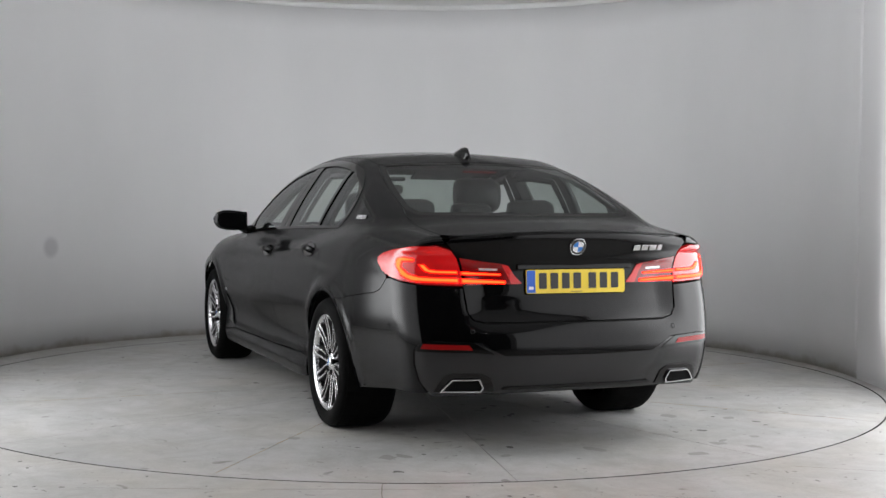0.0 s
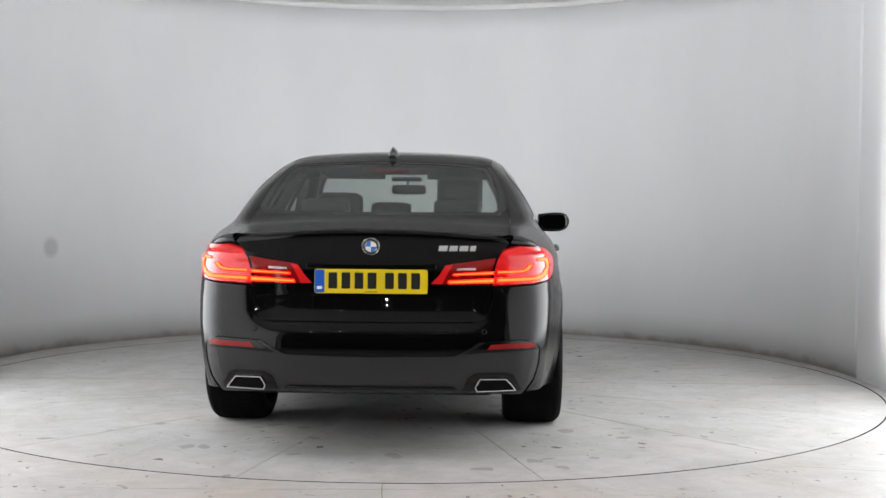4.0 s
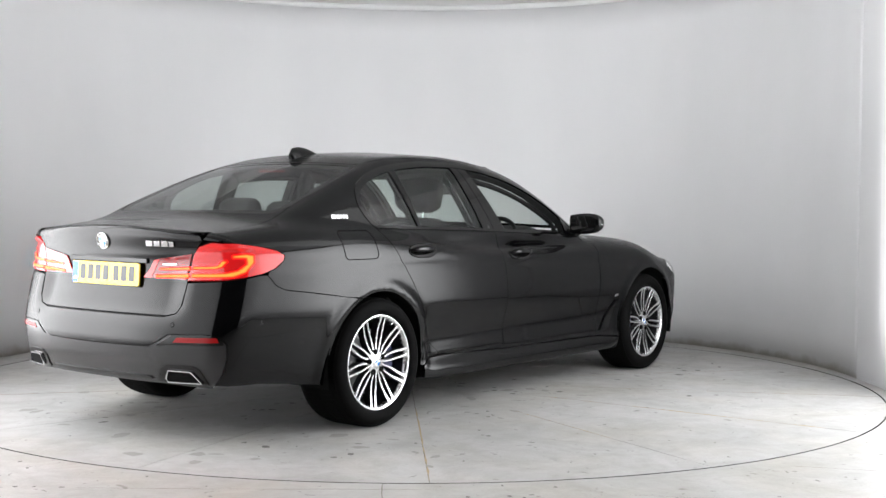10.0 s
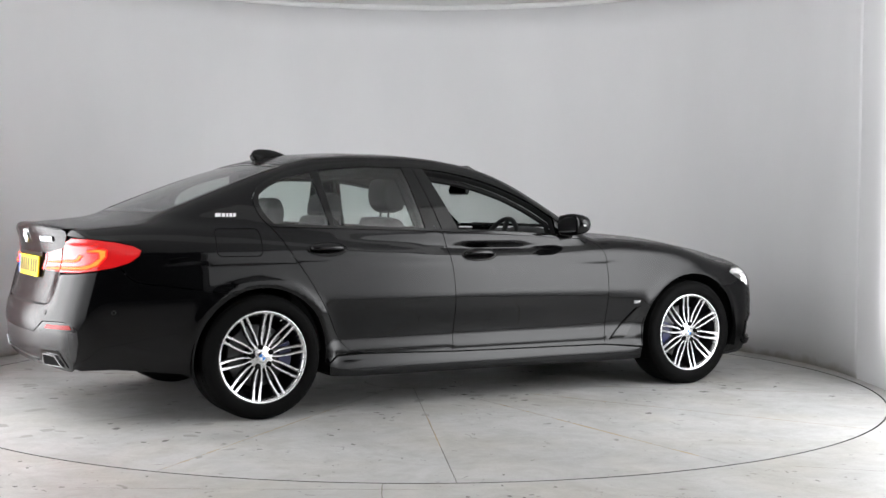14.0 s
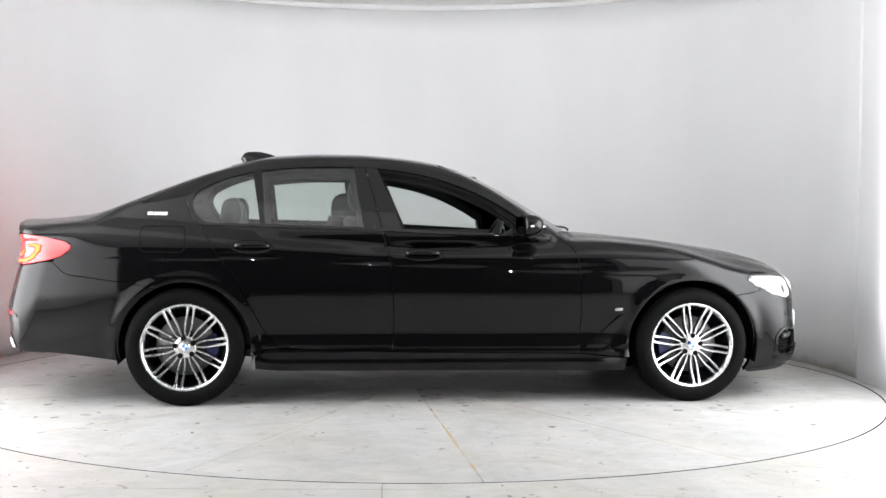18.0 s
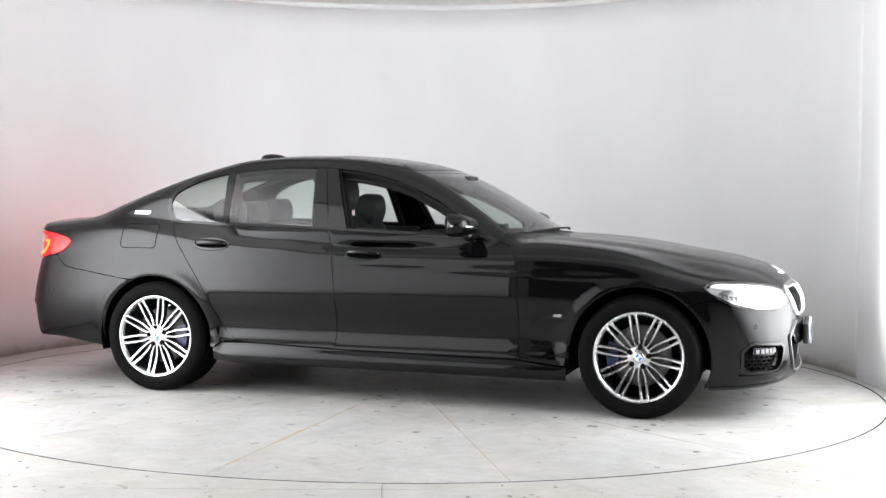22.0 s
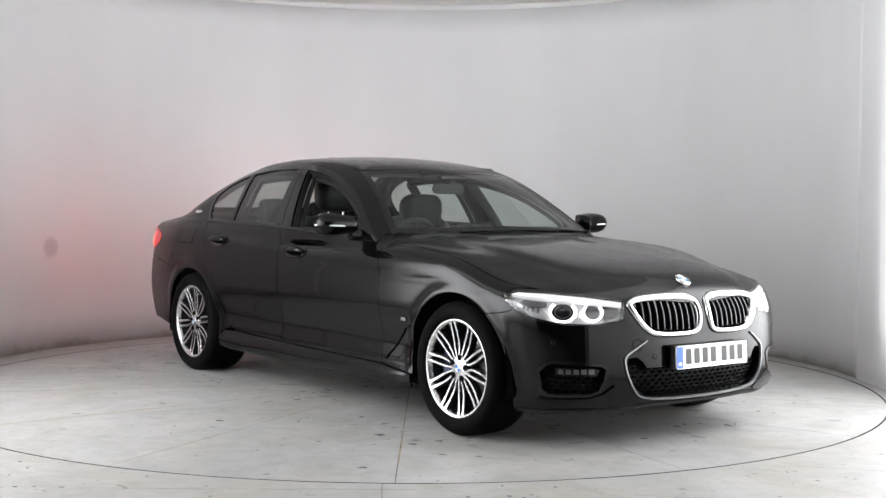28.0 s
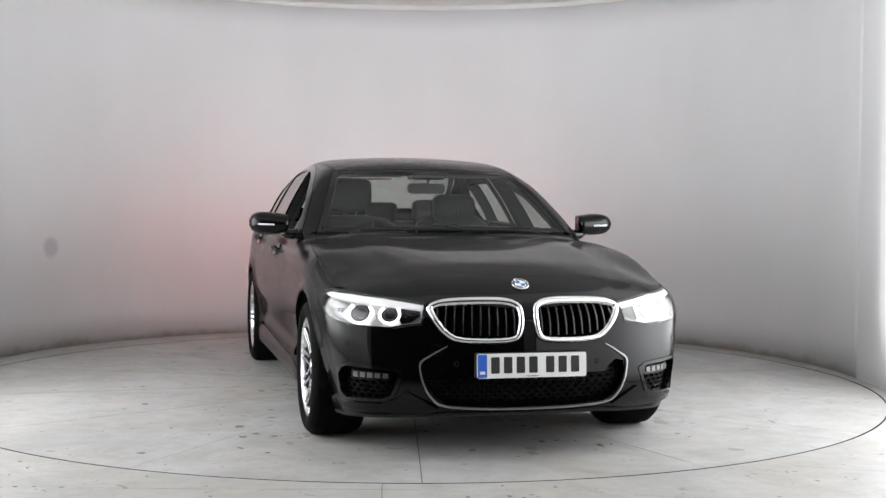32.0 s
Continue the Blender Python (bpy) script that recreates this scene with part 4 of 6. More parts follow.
def glazing():
    w = patch("windscreen", "T", [sym(np.vstack([sk("T", SCREEN_FOOT[::-1]), sk("T", SCREEN_SIDE), sk("T", SCREEN_TOP)]))], M_SCREEN, off=-0.003, thick=0, gap=0.004, res=0.04, label="clear windscreen")
    w.visible_shadow = False
    r = patch("rear_window", "T", [sym(np.vstack([sk("T", REAR_TOP[::-1]), sk("T", REAR_SIDE), sk("T", REAR_FOOT)]))], M_REARGLASS, off=-0.003, thick=0, gap=0.004, res=0.04, label="tinted rear window")
    r.visible_shadow = False

    def band(name, kind, outer, d, mat, off=-0.0015):
        o = clean(resample(clean(flat(kind, outer)), 0.02))
        i = inset(o, d)
        return patch(name, kind, [o, i], mat, off=off, thick=0, gap=0.001, res=0.03, edge=0.02)

    band("windscreen_border", "T", sym(np.vstack([sk("T", SCREEN_FOOT[::-1]), sk("T", SCREEN_SIDE), sk("T", SCREEN_TOP)])), 0.038, M_GLOSS)
    band("rear_window_border", "T", sym(np.vstack([sk("T", REAR_TOP[::-1]), sk("T", REAR_SIDE), sk("T", REAR_FOOT)])), 0.034, M_GLOSS)
    # side windows
    whole = np.vstack([np.array(WINDOW_TOP), np.array(BELT[::-1])])
    top = spl(WINDOW_TOP, 8)
    bot = spl(BELT, 8)

    def zt(x):
        m = top[26:]
        return float(np.interp(x, m[:, 0], m[:, 1]))

    def zb(x):
        return float(np.interp(x, bot[:, 0], bot[:, 1]))

    def span(x0, x1, lean0, lean1, d=0.022, db=0.016):
        """Outline of a window between two leaning posts, x0 and x1 at the belt."""
        up = [(x0 + lean0 * t, 0) for t in (0, 1)]
        a = [(x, zb(x) + db) for x in np.linspace(x0, x1, 12)]
        xt0, xt1 = x0 + lean0, x1 + lean1
        b = [(x, zt(x) - d) for x in np.linspace(xt1, xt0, 16)]
        return a + b

    rub = []
    # strips of black trim round the windows, along the belt and over the top
    topline = clean(spl(WINDOW_TOP, 8))
    inner = []
    n = len(topline)
    t = np.gradient(topline, axis=0)
    t /= np.linalg.norm(t, axis=1)[:, None]
    nrm = np.stack([t[:, 1], -t[:, 0]], 1)
    strip = np.vstack([topline, (topline + nrm * 0.030)[::-1]])
    both(patch("window_trim", "O", [sk("R", strip, smooth=False)], M_GLOSS, off=0.003, thick=0.012, gap=0.0, res=0.012, edge=0.012, label="gloss black window surround"))
    beltline = spl(BELT, 8)
    strip = np.vstack([beltline + (0, 0.001), (beltline + (0, 0.017))[::-1]])
    both(patch("belt_trim", "R", [strip], M_GLOSS, off=0.004, thick=0.012, gap=0.0, res=0.012, edge=0.012, label="gloss black strip below the windows"))
    # B post, quarter post
    both(patch("door_post", "R", [[(-0.465, zb(-0.465) + 0.015), (-0.362, zb(-0.362) + 0.015), (-0.457, zt(-0.457) - 0.028), (-0.522, zt(-0.522) - 0.028)]], M_GLOSS, off=0.001, thick=0.02, gap=0.0, label="gloss black rear door post"), "rear")
    both(patch("centre_post", "R", [[(-0.357, zb(-0.357) + 0.015), (-0.245, zb(-0.245) + 0.015), (-0.384, zt(-0.384) - 0.028), (-0.452, zt(-0.452) - 0.028)]], M_GLOSS, off=0.001, thick=0.02, gap=0.0, label="gloss black front door post"), "front")
    both(patch("quarter_post", "R", [[(-1.065, zb(-1.065) + 0.015), (-1.035, zb(-1.035) + 0.015), (-1.065, zt(-1.065) - 0.028), (-1.115, zt(-1.115) - 0.028)]], M_GLOSS, off=0.002, thick=0.02, gap=0.0), "rear")
    both(patch("mirror_triangle", "R", [[(0.45, zb(0.45) + 0.015), (0.665, zb(0.665) + 0.006), (0.560, 1.020), (0.45, 1.095)]], M_GLOSS, off=0.001, thick=0.02, gap=0.0), "front")
    # panes
    back = [(-1.395, 1.052)] + [(x, z) for x, z in ((-1.430, 1.09), (-1.450, 1.135), (-1.455, 1.18), (-1.425, 1.232), (-1.342, 1.280), (-1.22, 1.322), (-1.115, zt(-1.115) - 0.028))] + [(-1.065, zb(-1.065) + 0.015)]
    g = patch("quarter_glass", "R", [back], M_GLASS, off=-0.004, thick=0, gap=0.0, label="tinted rear quarter pane")
    for o in both(g, "rear"):
        o.visible_shadow = False
    g = patch("rear_door_glass", "R", [span(-1.035, -0.465, -0.03, -0.057, 0.028, 0.015)], M_GLASS, off=-0.004, thick=0, gap=0.0, label="tinted rear door pane, closed")
    for o in both(g, "rear"):
        o.visible_shadow = False
    # the driver's pane is wound down; the other side's is up
    fr = [(x, zb(x) + 0.015) for x in np.linspace(-0.245, 0.45, 12)] + [(0.45, 1.092)] + [(x, zt(x) - 0.028) for x in np.linspace(0.40, -0.384, 16)]
    g = patch("front_door_glass", "R", [fr], M_GLASS, off=-0.004, thick=0, gap=0.0, label="front door pane, closed")
    g.visible_shadow = False
    o = mirror(g, parent=DOORS["L", "front"])
    o.visible_shadow = False
    bpy.data.objects.remove(g)
    # inner window frames, one closed ring of black trim behind each opening
    for nm, lp in (("door_frame", fr), ("rear_door_frame", span(-1.035, -0.465, -0.03, -0.057, 0.028, 0.015))):
        o = clean(resample(clean(np.array(lp)), 0.02))
        both(patch("frame_lining", "R", [inset(o, 0.002), inset(o, 0.030)], M_RUBBER, off=-0.055, thick=0.02, gap=0.0, res=0.03, edge=0.03, label="dark lining round the window opening"), "front" if nm == "door_frame" else "rear")
        both(patch(nm, "R", [o, inset(o, 0.009)], M_RUBBER, off=-0.012, thick=0.035, gap=0.0, res=0.02, edge=0.02, label="black inner window frame"), "front" if nm == "door_frame" else "rear")


body_panels()
glazing()


# ---------------------------------------------------------------- nose and tail
KIDNEY = [(-0.443, 0.690), (-0.422, 0.716), (-0.345, 0.735), (-0.14, 0.739), (-0.048, 0.720), (-0.021, 0.675), (-0.026, 0.595), (-0.052, 0.549), (-0.135, 0.535), (-0.295, 0.541), (-0.362, 0.575), (-0.408, 0.632)]
INTAKE = [(-0.350, 0.392), (-0.372, 0.425), (-0.400, 0.446), (-0.440, 0.440), (-0.443, 0.405), (-0.428, 0.345), (-0.394, 0.290), (-0.345, 0.256), (-0.20, 0.246), (0.0, 0.244)]
FOG = [(-0.828, 0.385), (-0.797, 0.425), (-0.765, 0.440), (-0.56, 0.424), (-0.522, 0.400), (-0.538, 0.335), (-0.560, 0.285), (-0.60, 0.264), (-0.78, 0.260), (-0.818, 0.290)]


def front_end():
    arch = flat("F", arc(AXF, 0.34, 0.385, 50.3, -26.0, 18))
    right = np.vstack([[(0.0, 0.752), (-0.10, 0.752), (-0.36, 0.750), (-0.425, 0.738), (-0.443, 0.719), (-0.447, 0.686), (-0.453, 0.622), (-0.525, 0.613), (-0.575, 0.602), (-0.66, 0.604), (-0.757, 0.613), (-0.877, 0.640), (-0.945, 0.680)],
                       flat("F", sk("R", [(1.90, 0.666), (1.85, 0.652), (1.76, 0.640)])), arch, [(-0.95, 0.178), (-0.80, 0.195), (-0.60, 0.200), (-0.46, 0.205), (-0.34, 0.215), (0.0, 0.215)]])
    top = np.array(INTAKE)
    intake = fsym(np.vstack([[(0.0, 0.392)], top]))
    kid_r = spl(KIDNEY + KIDNEY[:1], 4)
    kid_l = kid_r * (-1, 1)
    fog_r = np.array(FOG)
    bumper = patch("front_bumper", "F", [fsym(right), intake, kid_r, kid_l[::-1], fog_r, (fog_r * (-1, 1))[::-1]], M_PAINT, res=0.022, edge=0.014, thick=0.03, label="glossy black front bumper")
    # dark backs of the openings
    patch("intake_backing", "F", [intake], M_DARK, off=-0.05, thick=0, gap=-0.03, res=0.04)
    for nm, lp in (("fog_backing", fog_r), ("grille_backing", kid_r)):
        both(patch(nm, "F", [lp], M_DARK, off=-0.055, thick=0, gap=-0.01, res=0.04))
    # kidney frames and bars
    rim = clean(resample(clean(kid_r), 0.012))
    bm = bmesh.new()
    rings = []
    for d_, h_ in ((0.000, -0.012), (0.000, 0.006), (0.005, 0.014), (0.013, 0.017), (0.021, 0.013), (0.027, 0.003), (0.028, -0.030)):
        P = skin("F", inset(rim, d_))
        N = normal(P)
        rings.append([bm.verts.new(p + n * h_) for p, n in zip(P, N)])
    for A, B in zip(rings, rings[1:]):
        for i in range(len(A)):
            j = (i + 1) % len(A)
            bm.faces.new((A[i], A[j], B[j], B[i]))
    bmesh.ops.recalc_face_normals(bm, faces=bm.faces[:])
    fr = part("grille_frame", bm, M_CHROME, car, "rounded chrome kidney grille frame", smooth=True)
    mirror(fr)
    bars = []
    for a in np.linspace(-0.395, -0.062, 10):
        zt_ = float(np.interp(a, [-0.42, -0.36, -0.10, -0.045], [0.69, 0.712, 0.712, 0.69]))
        zb_ = float(np.interp(a, [-0.41, -0.34, -0.28, -0.08, -0.04], [0.655, 0.590, 0.575, 0.568, 0.59]))
        strip = [(a - 0.005, zb_), (a + 0.005, zb_), (a + 0.005, zt_), (a - 0.005, zt_)]
        both(patch("grille_bar", "F", [strip], M_HONEY, off=-0.006, thick=0.04, gap=0.0, res=0.02, edge=0.03))
        strip = [(a - 0.0016, zb_), (a + 0.0016, zb_), (a + 0.0016, zt_), (a - 0.0016, zt_)]
        both(patch("grille_bar_edge", "F", [strip], M_LENSBOWL, off=-0.004, thick=0.003, gap=0.0, res=0.02, edge=0.03, label="thin bright edge of a grille bar"))
    # honeycomb of the lower intake and the side intakes
    def mesh_grille(name, x0, x1, z0, z1, ok, dx, dz, off, flip=False):
        bm = bmesh.new()
        k = 0
        z = z0
        while z <= z1:
            a = x0 + (dx / 2 if k % 2 else 0)
            while a <= x1:
                if ok(a, z):
                    ring = np.array([(a + dx * 0.50 * math.cos(t), z + dz * 0.62 * math.sin(t)) for t in np.radians(np.arange(30, 390, 60))])
                    inn = np.array([(a + dx * 0.40 * math.cos(t), z + dz * 0.46 * math.sin(t)) for t in np.radians(np.arange(30, 390, 60))])
                    P = skin("F", np.vstack([ring, inn]))
                    N = normal(P)
                    A = [bm.verts.new(p + n * off) for p, n in zip(P, N)]
                    B = [bm.verts.new(p + n * (off - 0.02)) for p, n in zip(P[6:], N[6:])]
                    for i in range(6):
                        j = (i + 1) % 6
                        bm.faces.new((A[i], A[j], A[6 + j], A[6 + i]))
                        bm.faces.new((A[6 + i], A[6 + j], B[j], B[i]))
                a += dx
            z += dz
            k += 1
        bmesh.ops.recalc_face_normals(bm, faces=bm.faces[:])
        return part(name, bm, M_HONEY, car, "black honeycomb grille")

    mesh_grille("intake_grille", -0.44, 0.44, 0.262, 0.415, lambda a, z: bool(inside(np.array([(a, z)]), inset(clean(resample(intake, 0.02)), 0.008))[0]), 0.040, 0.022, -0.035)
    for s in (-1, 1):
        mesh_grille("side_grille", -0.83, 0.83, 0.282, 0.360, lambda a, z: a * s > 0 and 0.575 < abs(a) < 0.795, 0.040, 0.022, -0.032)
    # fog lamps: a chrome strip and lens in the side intake
    both(patch("fog_lamp", "F", [[(-0.755, 0.366), (-0.752, 0.402), (-0.585, 0.398), (-0.562, 0.390), (-0.575, 0.360)]], M_GLOSS, off=-0.022, thick=0.03, gap=0.0, res=0.015, edge=0.012, label="slim chrome fog lamp"))
    for k in range(5):
        a = -0.742 + 0.033 * k
        both(patch("fog_lens", "F", [[(a, 0.372), (a + 0.025, 0.371), (a + 0.024, 0.394), (a + 0.002, 0.395)]], M_LENSBOWL, off=-0.017, thick=0.006, gap=0.0, res=0.01, edge=0.01))
    # blade below each side intake and the lip of the intake
    o = clean(resample(clean(fog_r), 0.014))
    both(patch("intake_frame", "F", [o, inset(o, 0.016)], M_GLOSS, off=0.004, thick=0.03, gap=0.0, res=0.01, edge=0.012, label="gloss black side intake surround"))
    both(patch("bumper_blade", "F", [[(-0.82, 0.256), (-0.61, 0.262), (-0.555, 0.280), (-0.505, 0.318), (-0.450, 0.285), (-0.385, 0.242), (-0.42, 0.224), (-0.53, 0.218), (-0.79, 0.234)]], M_PAINT, off=0.014, thick=0.03, gap=0.0, res=0.014, edge=0.012, label="glossy black blade of the bumper"))
    lip = spl([(-0.350, 0.527), (-0.412, 0.488), (-0.456, 0.452), (-0.457, 0.405), (-0.441, 0.345), (-0.41, 0.285), (-0.36, 0.250), (-0.20, 0.236), (0.0, 0.233)], 6)
    lip2 = spl([(-0.350, 0.522), (-0.409, 0.482), (-0.449, 0.448), (-0.450, 0.405), (-0.434, 0.345), (-0.404, 0.289), (-0.356, 0.256), (-0.20, 0.242), (0.0, 0.239)], 6)
    patch("intake_lip", "F", [np.vstack([fsym(lip), fsym(lip2)[::-1]])], M_LIP, off=0.010, thick=0.03, gap=0.0, res=0.008, edge=0.010, label="satin grey lip round the lower intake")
    patch("front_splitter", "F", [np.vstack([fsym([(-0.93, 0.170), (-0.70, 0.186), (-0.46, 0.196), (-0.34, 0.206), (0.0, 0.206)]), fsym([(-0.93, 0.182), (-0.70, 0.200), (-0.46, 0.210), (-0.34, 0.220), (0.0, 0.220)])[::-1]])], M_PLASTIC, off=0.006, thick=0.05, gap=0.0, res=0.01, edge=0.014, label="black lower splitter")
    # headlamps
    lamp = np.array(LAMP_F)
    c = patch("headlamp", "F", [lamp], M_CLEAR, off=0.0, thick=0, gap=0.002, res=0.02, label="clear headlamp with lit white rings")
    c.visible_shadow = False
    c2 = mirror(c)
    c2.visible_shadow = False
    o = clean(resample(clean(lamp), 0.012))

    def in_lamp(nm, loops, mat, off, thick, label="", res=0.012, edge=0.009):
        a = patch(nm, "F", loops, mat, parent=c, off=off, thick=thick, gap=0.0, res=res, edge=edge, label=label)
        mirror(a, parent=c2)

    in_lamp("lamp_housing", [lamp], M_LAMPCHROME, -0.050, 0, "silver lamp reflector")
    in_lamp("lamp_rim", [o, inset(o, 0.006)], M_GLOSS, 0.001, 0.02)
    # white light guide along the top
    in_lamp("light_guide", [[(-0.958, 0.745), (-0.925, 0.757), (-0.795, 0.755), (-0.63, 0.738), (-0.455, 0.711), (-0.460, 0.689), (-0.61, 0.711), (-0.775, 0.729), (-0.90, 0.739)]], M_GUIDE, -0.010, 0.02, "white light guide strip")
    in_lamp("lamp_mask", [[(-0.548, 0.706), (-0.468, 0.693), (-0.462, 0.668), (-0.495, 0.634), (-0.538, 0.620), (-0.552, 0.650)]], M_GLOSS, -0.024, 0.0, "dark lamp inner mask")
    for k in range(4):
        a = -0.915 + 0.026 * k
        in_lamp("reflector_rib", [[(a, 0.665 + 0.004 * (3 - k)), (a + 0.006, 0.664 + 0.004 * (3 - k)), (a + 0.012, 0.735), (a + 0.006, 0.735)]], M_LENSBOWL, -0.040, 0.008, "")
    in_lamp("lamp_bridge", [[(-0.670, 0.700), (-0.650, 0.694), (-0.650, 0.640), (-0.672, 0.628), (-0.690, 0.640), (-0.660, 0.668)]], M_LAMPCHROME, -0.030, 0.01, "silver bridge between the lamp rings")
    for ca, cz, ra, rz in ((-0.720, 0.671, 0.060, 0.055), (-0.590, 0.668, 0.046, 0.048)):
        def shape(k, kz=None, lo=0, hi=360, step=10):
            return np.array([(ca + ra * k * math.cos(t), cz + rz * (kz or k) * math.sin(t)) for t in np.radians(np.arange(lo, hi, step))])
        full, inn = shape(1.0, None, 132, 409), shape(0.80, None, 132, 409)
        in_lamp("light_ring", [np.vstack([full, inn[::-1]])], M_DRL, -0.016, 0.012, "lit white ring, open at the top", 0.008, 0.006)
        in_lamp("lamp_bowl", [shape(0.80)], M_HONEY, -0.028, 0.0, "dark lamp bowl")
        in_lamp("lens_bezel", [shape(0.62), shape(0.52)[::-1]], M_LENSBOWL, -0.020, 0.006, "grey lens bezel", 0.008, 0.006)
        in_lamp("lamp_lens", [shape(0.50)], M_LENS, -0.022, 0.008, "round projector lens")
    in_lamp("indicator", [[(-0.93, 0.712), (-0.90, 0.738), (-0.79, 0.728), (-0.79, 0.70), (-0.86, 0.690)]], M_LENSBOWL, -0.036, 0.006, "clear turn lamp")


def rear_end():
    skirt = [(-0.62, 0.305), (-0.652, 0.36), (-0.670, 0.44), (-0.668, 0.505), (-0.640, 0.538), (-0.59, 0.549), (-0.425, 0.541), (-0.385, 0.511), (-0.33, 0.479), (0.0, 0.475)]
    arch = flat("B", arc(AXR, 0.338, 0.372, 113.0, 193.0, 18))
    right = np.vstack([[(0.0, 0.622), (-0.40, 0.622), (-0.455, 0.640), (-0.480, 0.68), (-0.497, 0.785), (-0.66, 0.797), (-0.737, 0.809), (-0.795, 0.823)], flat("B", sk("R", BUMPER_R)), arch,
                       flat("B", sk("R", [(-1.90, 0.262), (-2.10, 0.285), (-2.25, 0.30)])), [(-0.67, 0.300), (-0.63, 0.303)], skirt])
    patch("rear_bumper", "B", [fsym(right)], M_PAINT, res=0.022, edge=0.014, thick=0.03, label="glossy black rear bumper")
    diff = np.vstack([[(0.0, 0.475)], np.array(skirt)[::-1][1:], [(-0.61, 0.285), (-0.40, 0.298), (0.0, 0.300)]])
    patch("rear_valance", "B", [fsym(diff)], M_DIFF, off=-0.004, res=0.02, thick=0.03, label="dark grey lower rear valance")
    face = [(0.0, 1.050), (-0.20, 1.047), (-0.40, 1.038), (-0.50, 1.024), (-0.548, 1.012), (-0.562, 0.990), (-0.535, 0.945), (-0.497, 0.795), (-0.475, 0.672), (-0.452, 0.640), (-0.41, 0.629), (0.0, 0.629)]
    patch("boot_face", "B", [fsym(face)], M_PAINT, off=-0.0008, res=0.018, edge=0.014, thick=0.03, label="glossy black rear face of the boot lid")
    outer = np.vstack([LAMP_R_TOP, LAMP_R_LOW[1:], [(-0.508, 0.86), (-0.522, 0.92)]])
    t = patch("tail_lamp", "B", [outer], M_TAIL, off=0.003, res=0.015, edge=0.012, thick=0.02, label="lit red tail lamp")
    t2 = mirror(t)
    inner = [(-0.516, 0.925), (-0.42, 0.908), (-0.35, 0.898), (-0.315, 0.890), (-0.29, 0.845), (-0.252, 0.806), (-0.26, 0.799), (-0.40, 0.797), (-0.488, 0.795), (-0.50, 0.85)]
    b = patch("boot_lamp", "B", [inner], M_TAILDARK, off=0.004, res=0.015, edge=0.012, thick=0.02, label="lit red lamp on the boot lid")
    b2 = mirror(b)

    def bar(nm, own, other, pts, mat, off, label=""):
        a = patch(nm, "B", [pts], mat, parent=own, off=off, thick=0.004, gap=0.0, res=0.008, edge=0.008, label=label)
        mirror(a, parent=other)

    for nm, own, oth, lp in (("lamp_back", t, t2, outer), ("lamp_back", b, b2, np.array(inner))):
        a = patch(nm, "B", [lp], M_DARK, parent=own, off=-0.018, thick=0, gap=-0.012, res=0.03, edge=0.02)
        mirror(a, parent=oth)
    # two stacked light bars that bend upwards at their outer ends
    low = [(-0.513, 0.808), (-0.62, 0.811), (-0.69, 0.815), (-0.738, 0.838), (-0.768, 0.885), (-0.766, 0.918), (-0.735, 0.925), (-0.685, 0.918), (-0.685, 0.905), (-0.735, 0.903), (-0.738, 0.878), (-0.705, 0.848), (-0.66, 0.835), (-0.59, 0.831), (-0.515, 0.829)]
    bar("light_bar", t, t2, low, M_TAILGLOW, 0.0055, "glowing red light bar")
    bar("bar_core", t, t2, inset(clean(resample(clean(np.array(low)), 0.008)), 0.0058), M_TAILCORE, 0.0066)
    mid = [(-0.520, 0.848), (-0.620, 0.852), (-0.645, 0.862), (-0.668, 0.892), (-0.646, 0.893), (-0.626, 0.870), (-0.60, 0.865), (-0.521, 0.863)]
    bar("light_bar", t, t2, mid, M_TAILGLOW2, 0.0055, "glowing red light bar")
    bar("bar_core", t, t2, inset(clean(resample(clean(np.array(mid)), 0.008)), 0.0042), M_TAILCORE, 0.0066)
    bar("light_bar", b, b2, [(-0.505, 0.806), (-0.325, 0.802), (-0.326, 0.817), (-0.507, 0.828)], M_TAILGLOW, 0.0065, "glowing red light bar")
    bar("bar_core", b, b2, [(-0.500, 0.8105), (-0.331, 0.8065), (-0.332, 0.8120), (-0.502, 0.8225)], M_TAILCORE, 0.0076)
    bar("light_bar", b, b2, [(-0.508, 0.845), (-0.346, 0.840), (-0.346, 0.849), (-0.509, 0.860)], M_TAILGLOW2, 0.0065, "glowing red light bar")
    bar("bar_core", b, b2, [(-0.503, 0.8490), (-0.352, 0.8430), (-0.352, 0.8460), (-0.504, 0.8555)], M_TAILCORE, 0.0076)
    bar("lamp_edge", b, b2, [(-0.300, 0.800), (-0.256, 0.802), (-0.292, 0.846), (-0.314, 0.886), (-0.345, 0.893)], M_TAIL, 0.0060)
    bar("reversing_lamp", b, b2, [(-0.438, 0.866), (-0.362, 0.864), (-0.362, 0.873), (-0.438, 0.877)], M_LAMPCHROME, 0.0060, "clear reversing lamp")
    # reflectors of the bumper
    both(patch("reflector", "B", [[(-0.642, 0.512), (-0.632, 0.535), (-0.468, 0.529), (-0.452, 0.506)]], M_TAIL2, off=0.003, thick=0.012, gap=0.0, res=0.012, edge=0.010, label="red bumper reflector"))
    o = clean(resample(np.array([(-0.660, 0.500), (-0.642, 0.545), (-0.45, 0.540), (-0.37, 0.486), (-0.45, 0.493)]), 0.012))
    both(patch("reflector_frame", "B", [o], M_GLOSS, off=0.0005, thick=0.01, gap=0.0, res=0.012, edge=0.010))
    # exhaust tips
    tip = [(-0.575, 0.318), (-0.530, 0.372), (-0.43, 0.374), (-0.415, 0.335), (-0.425, 0.316)]
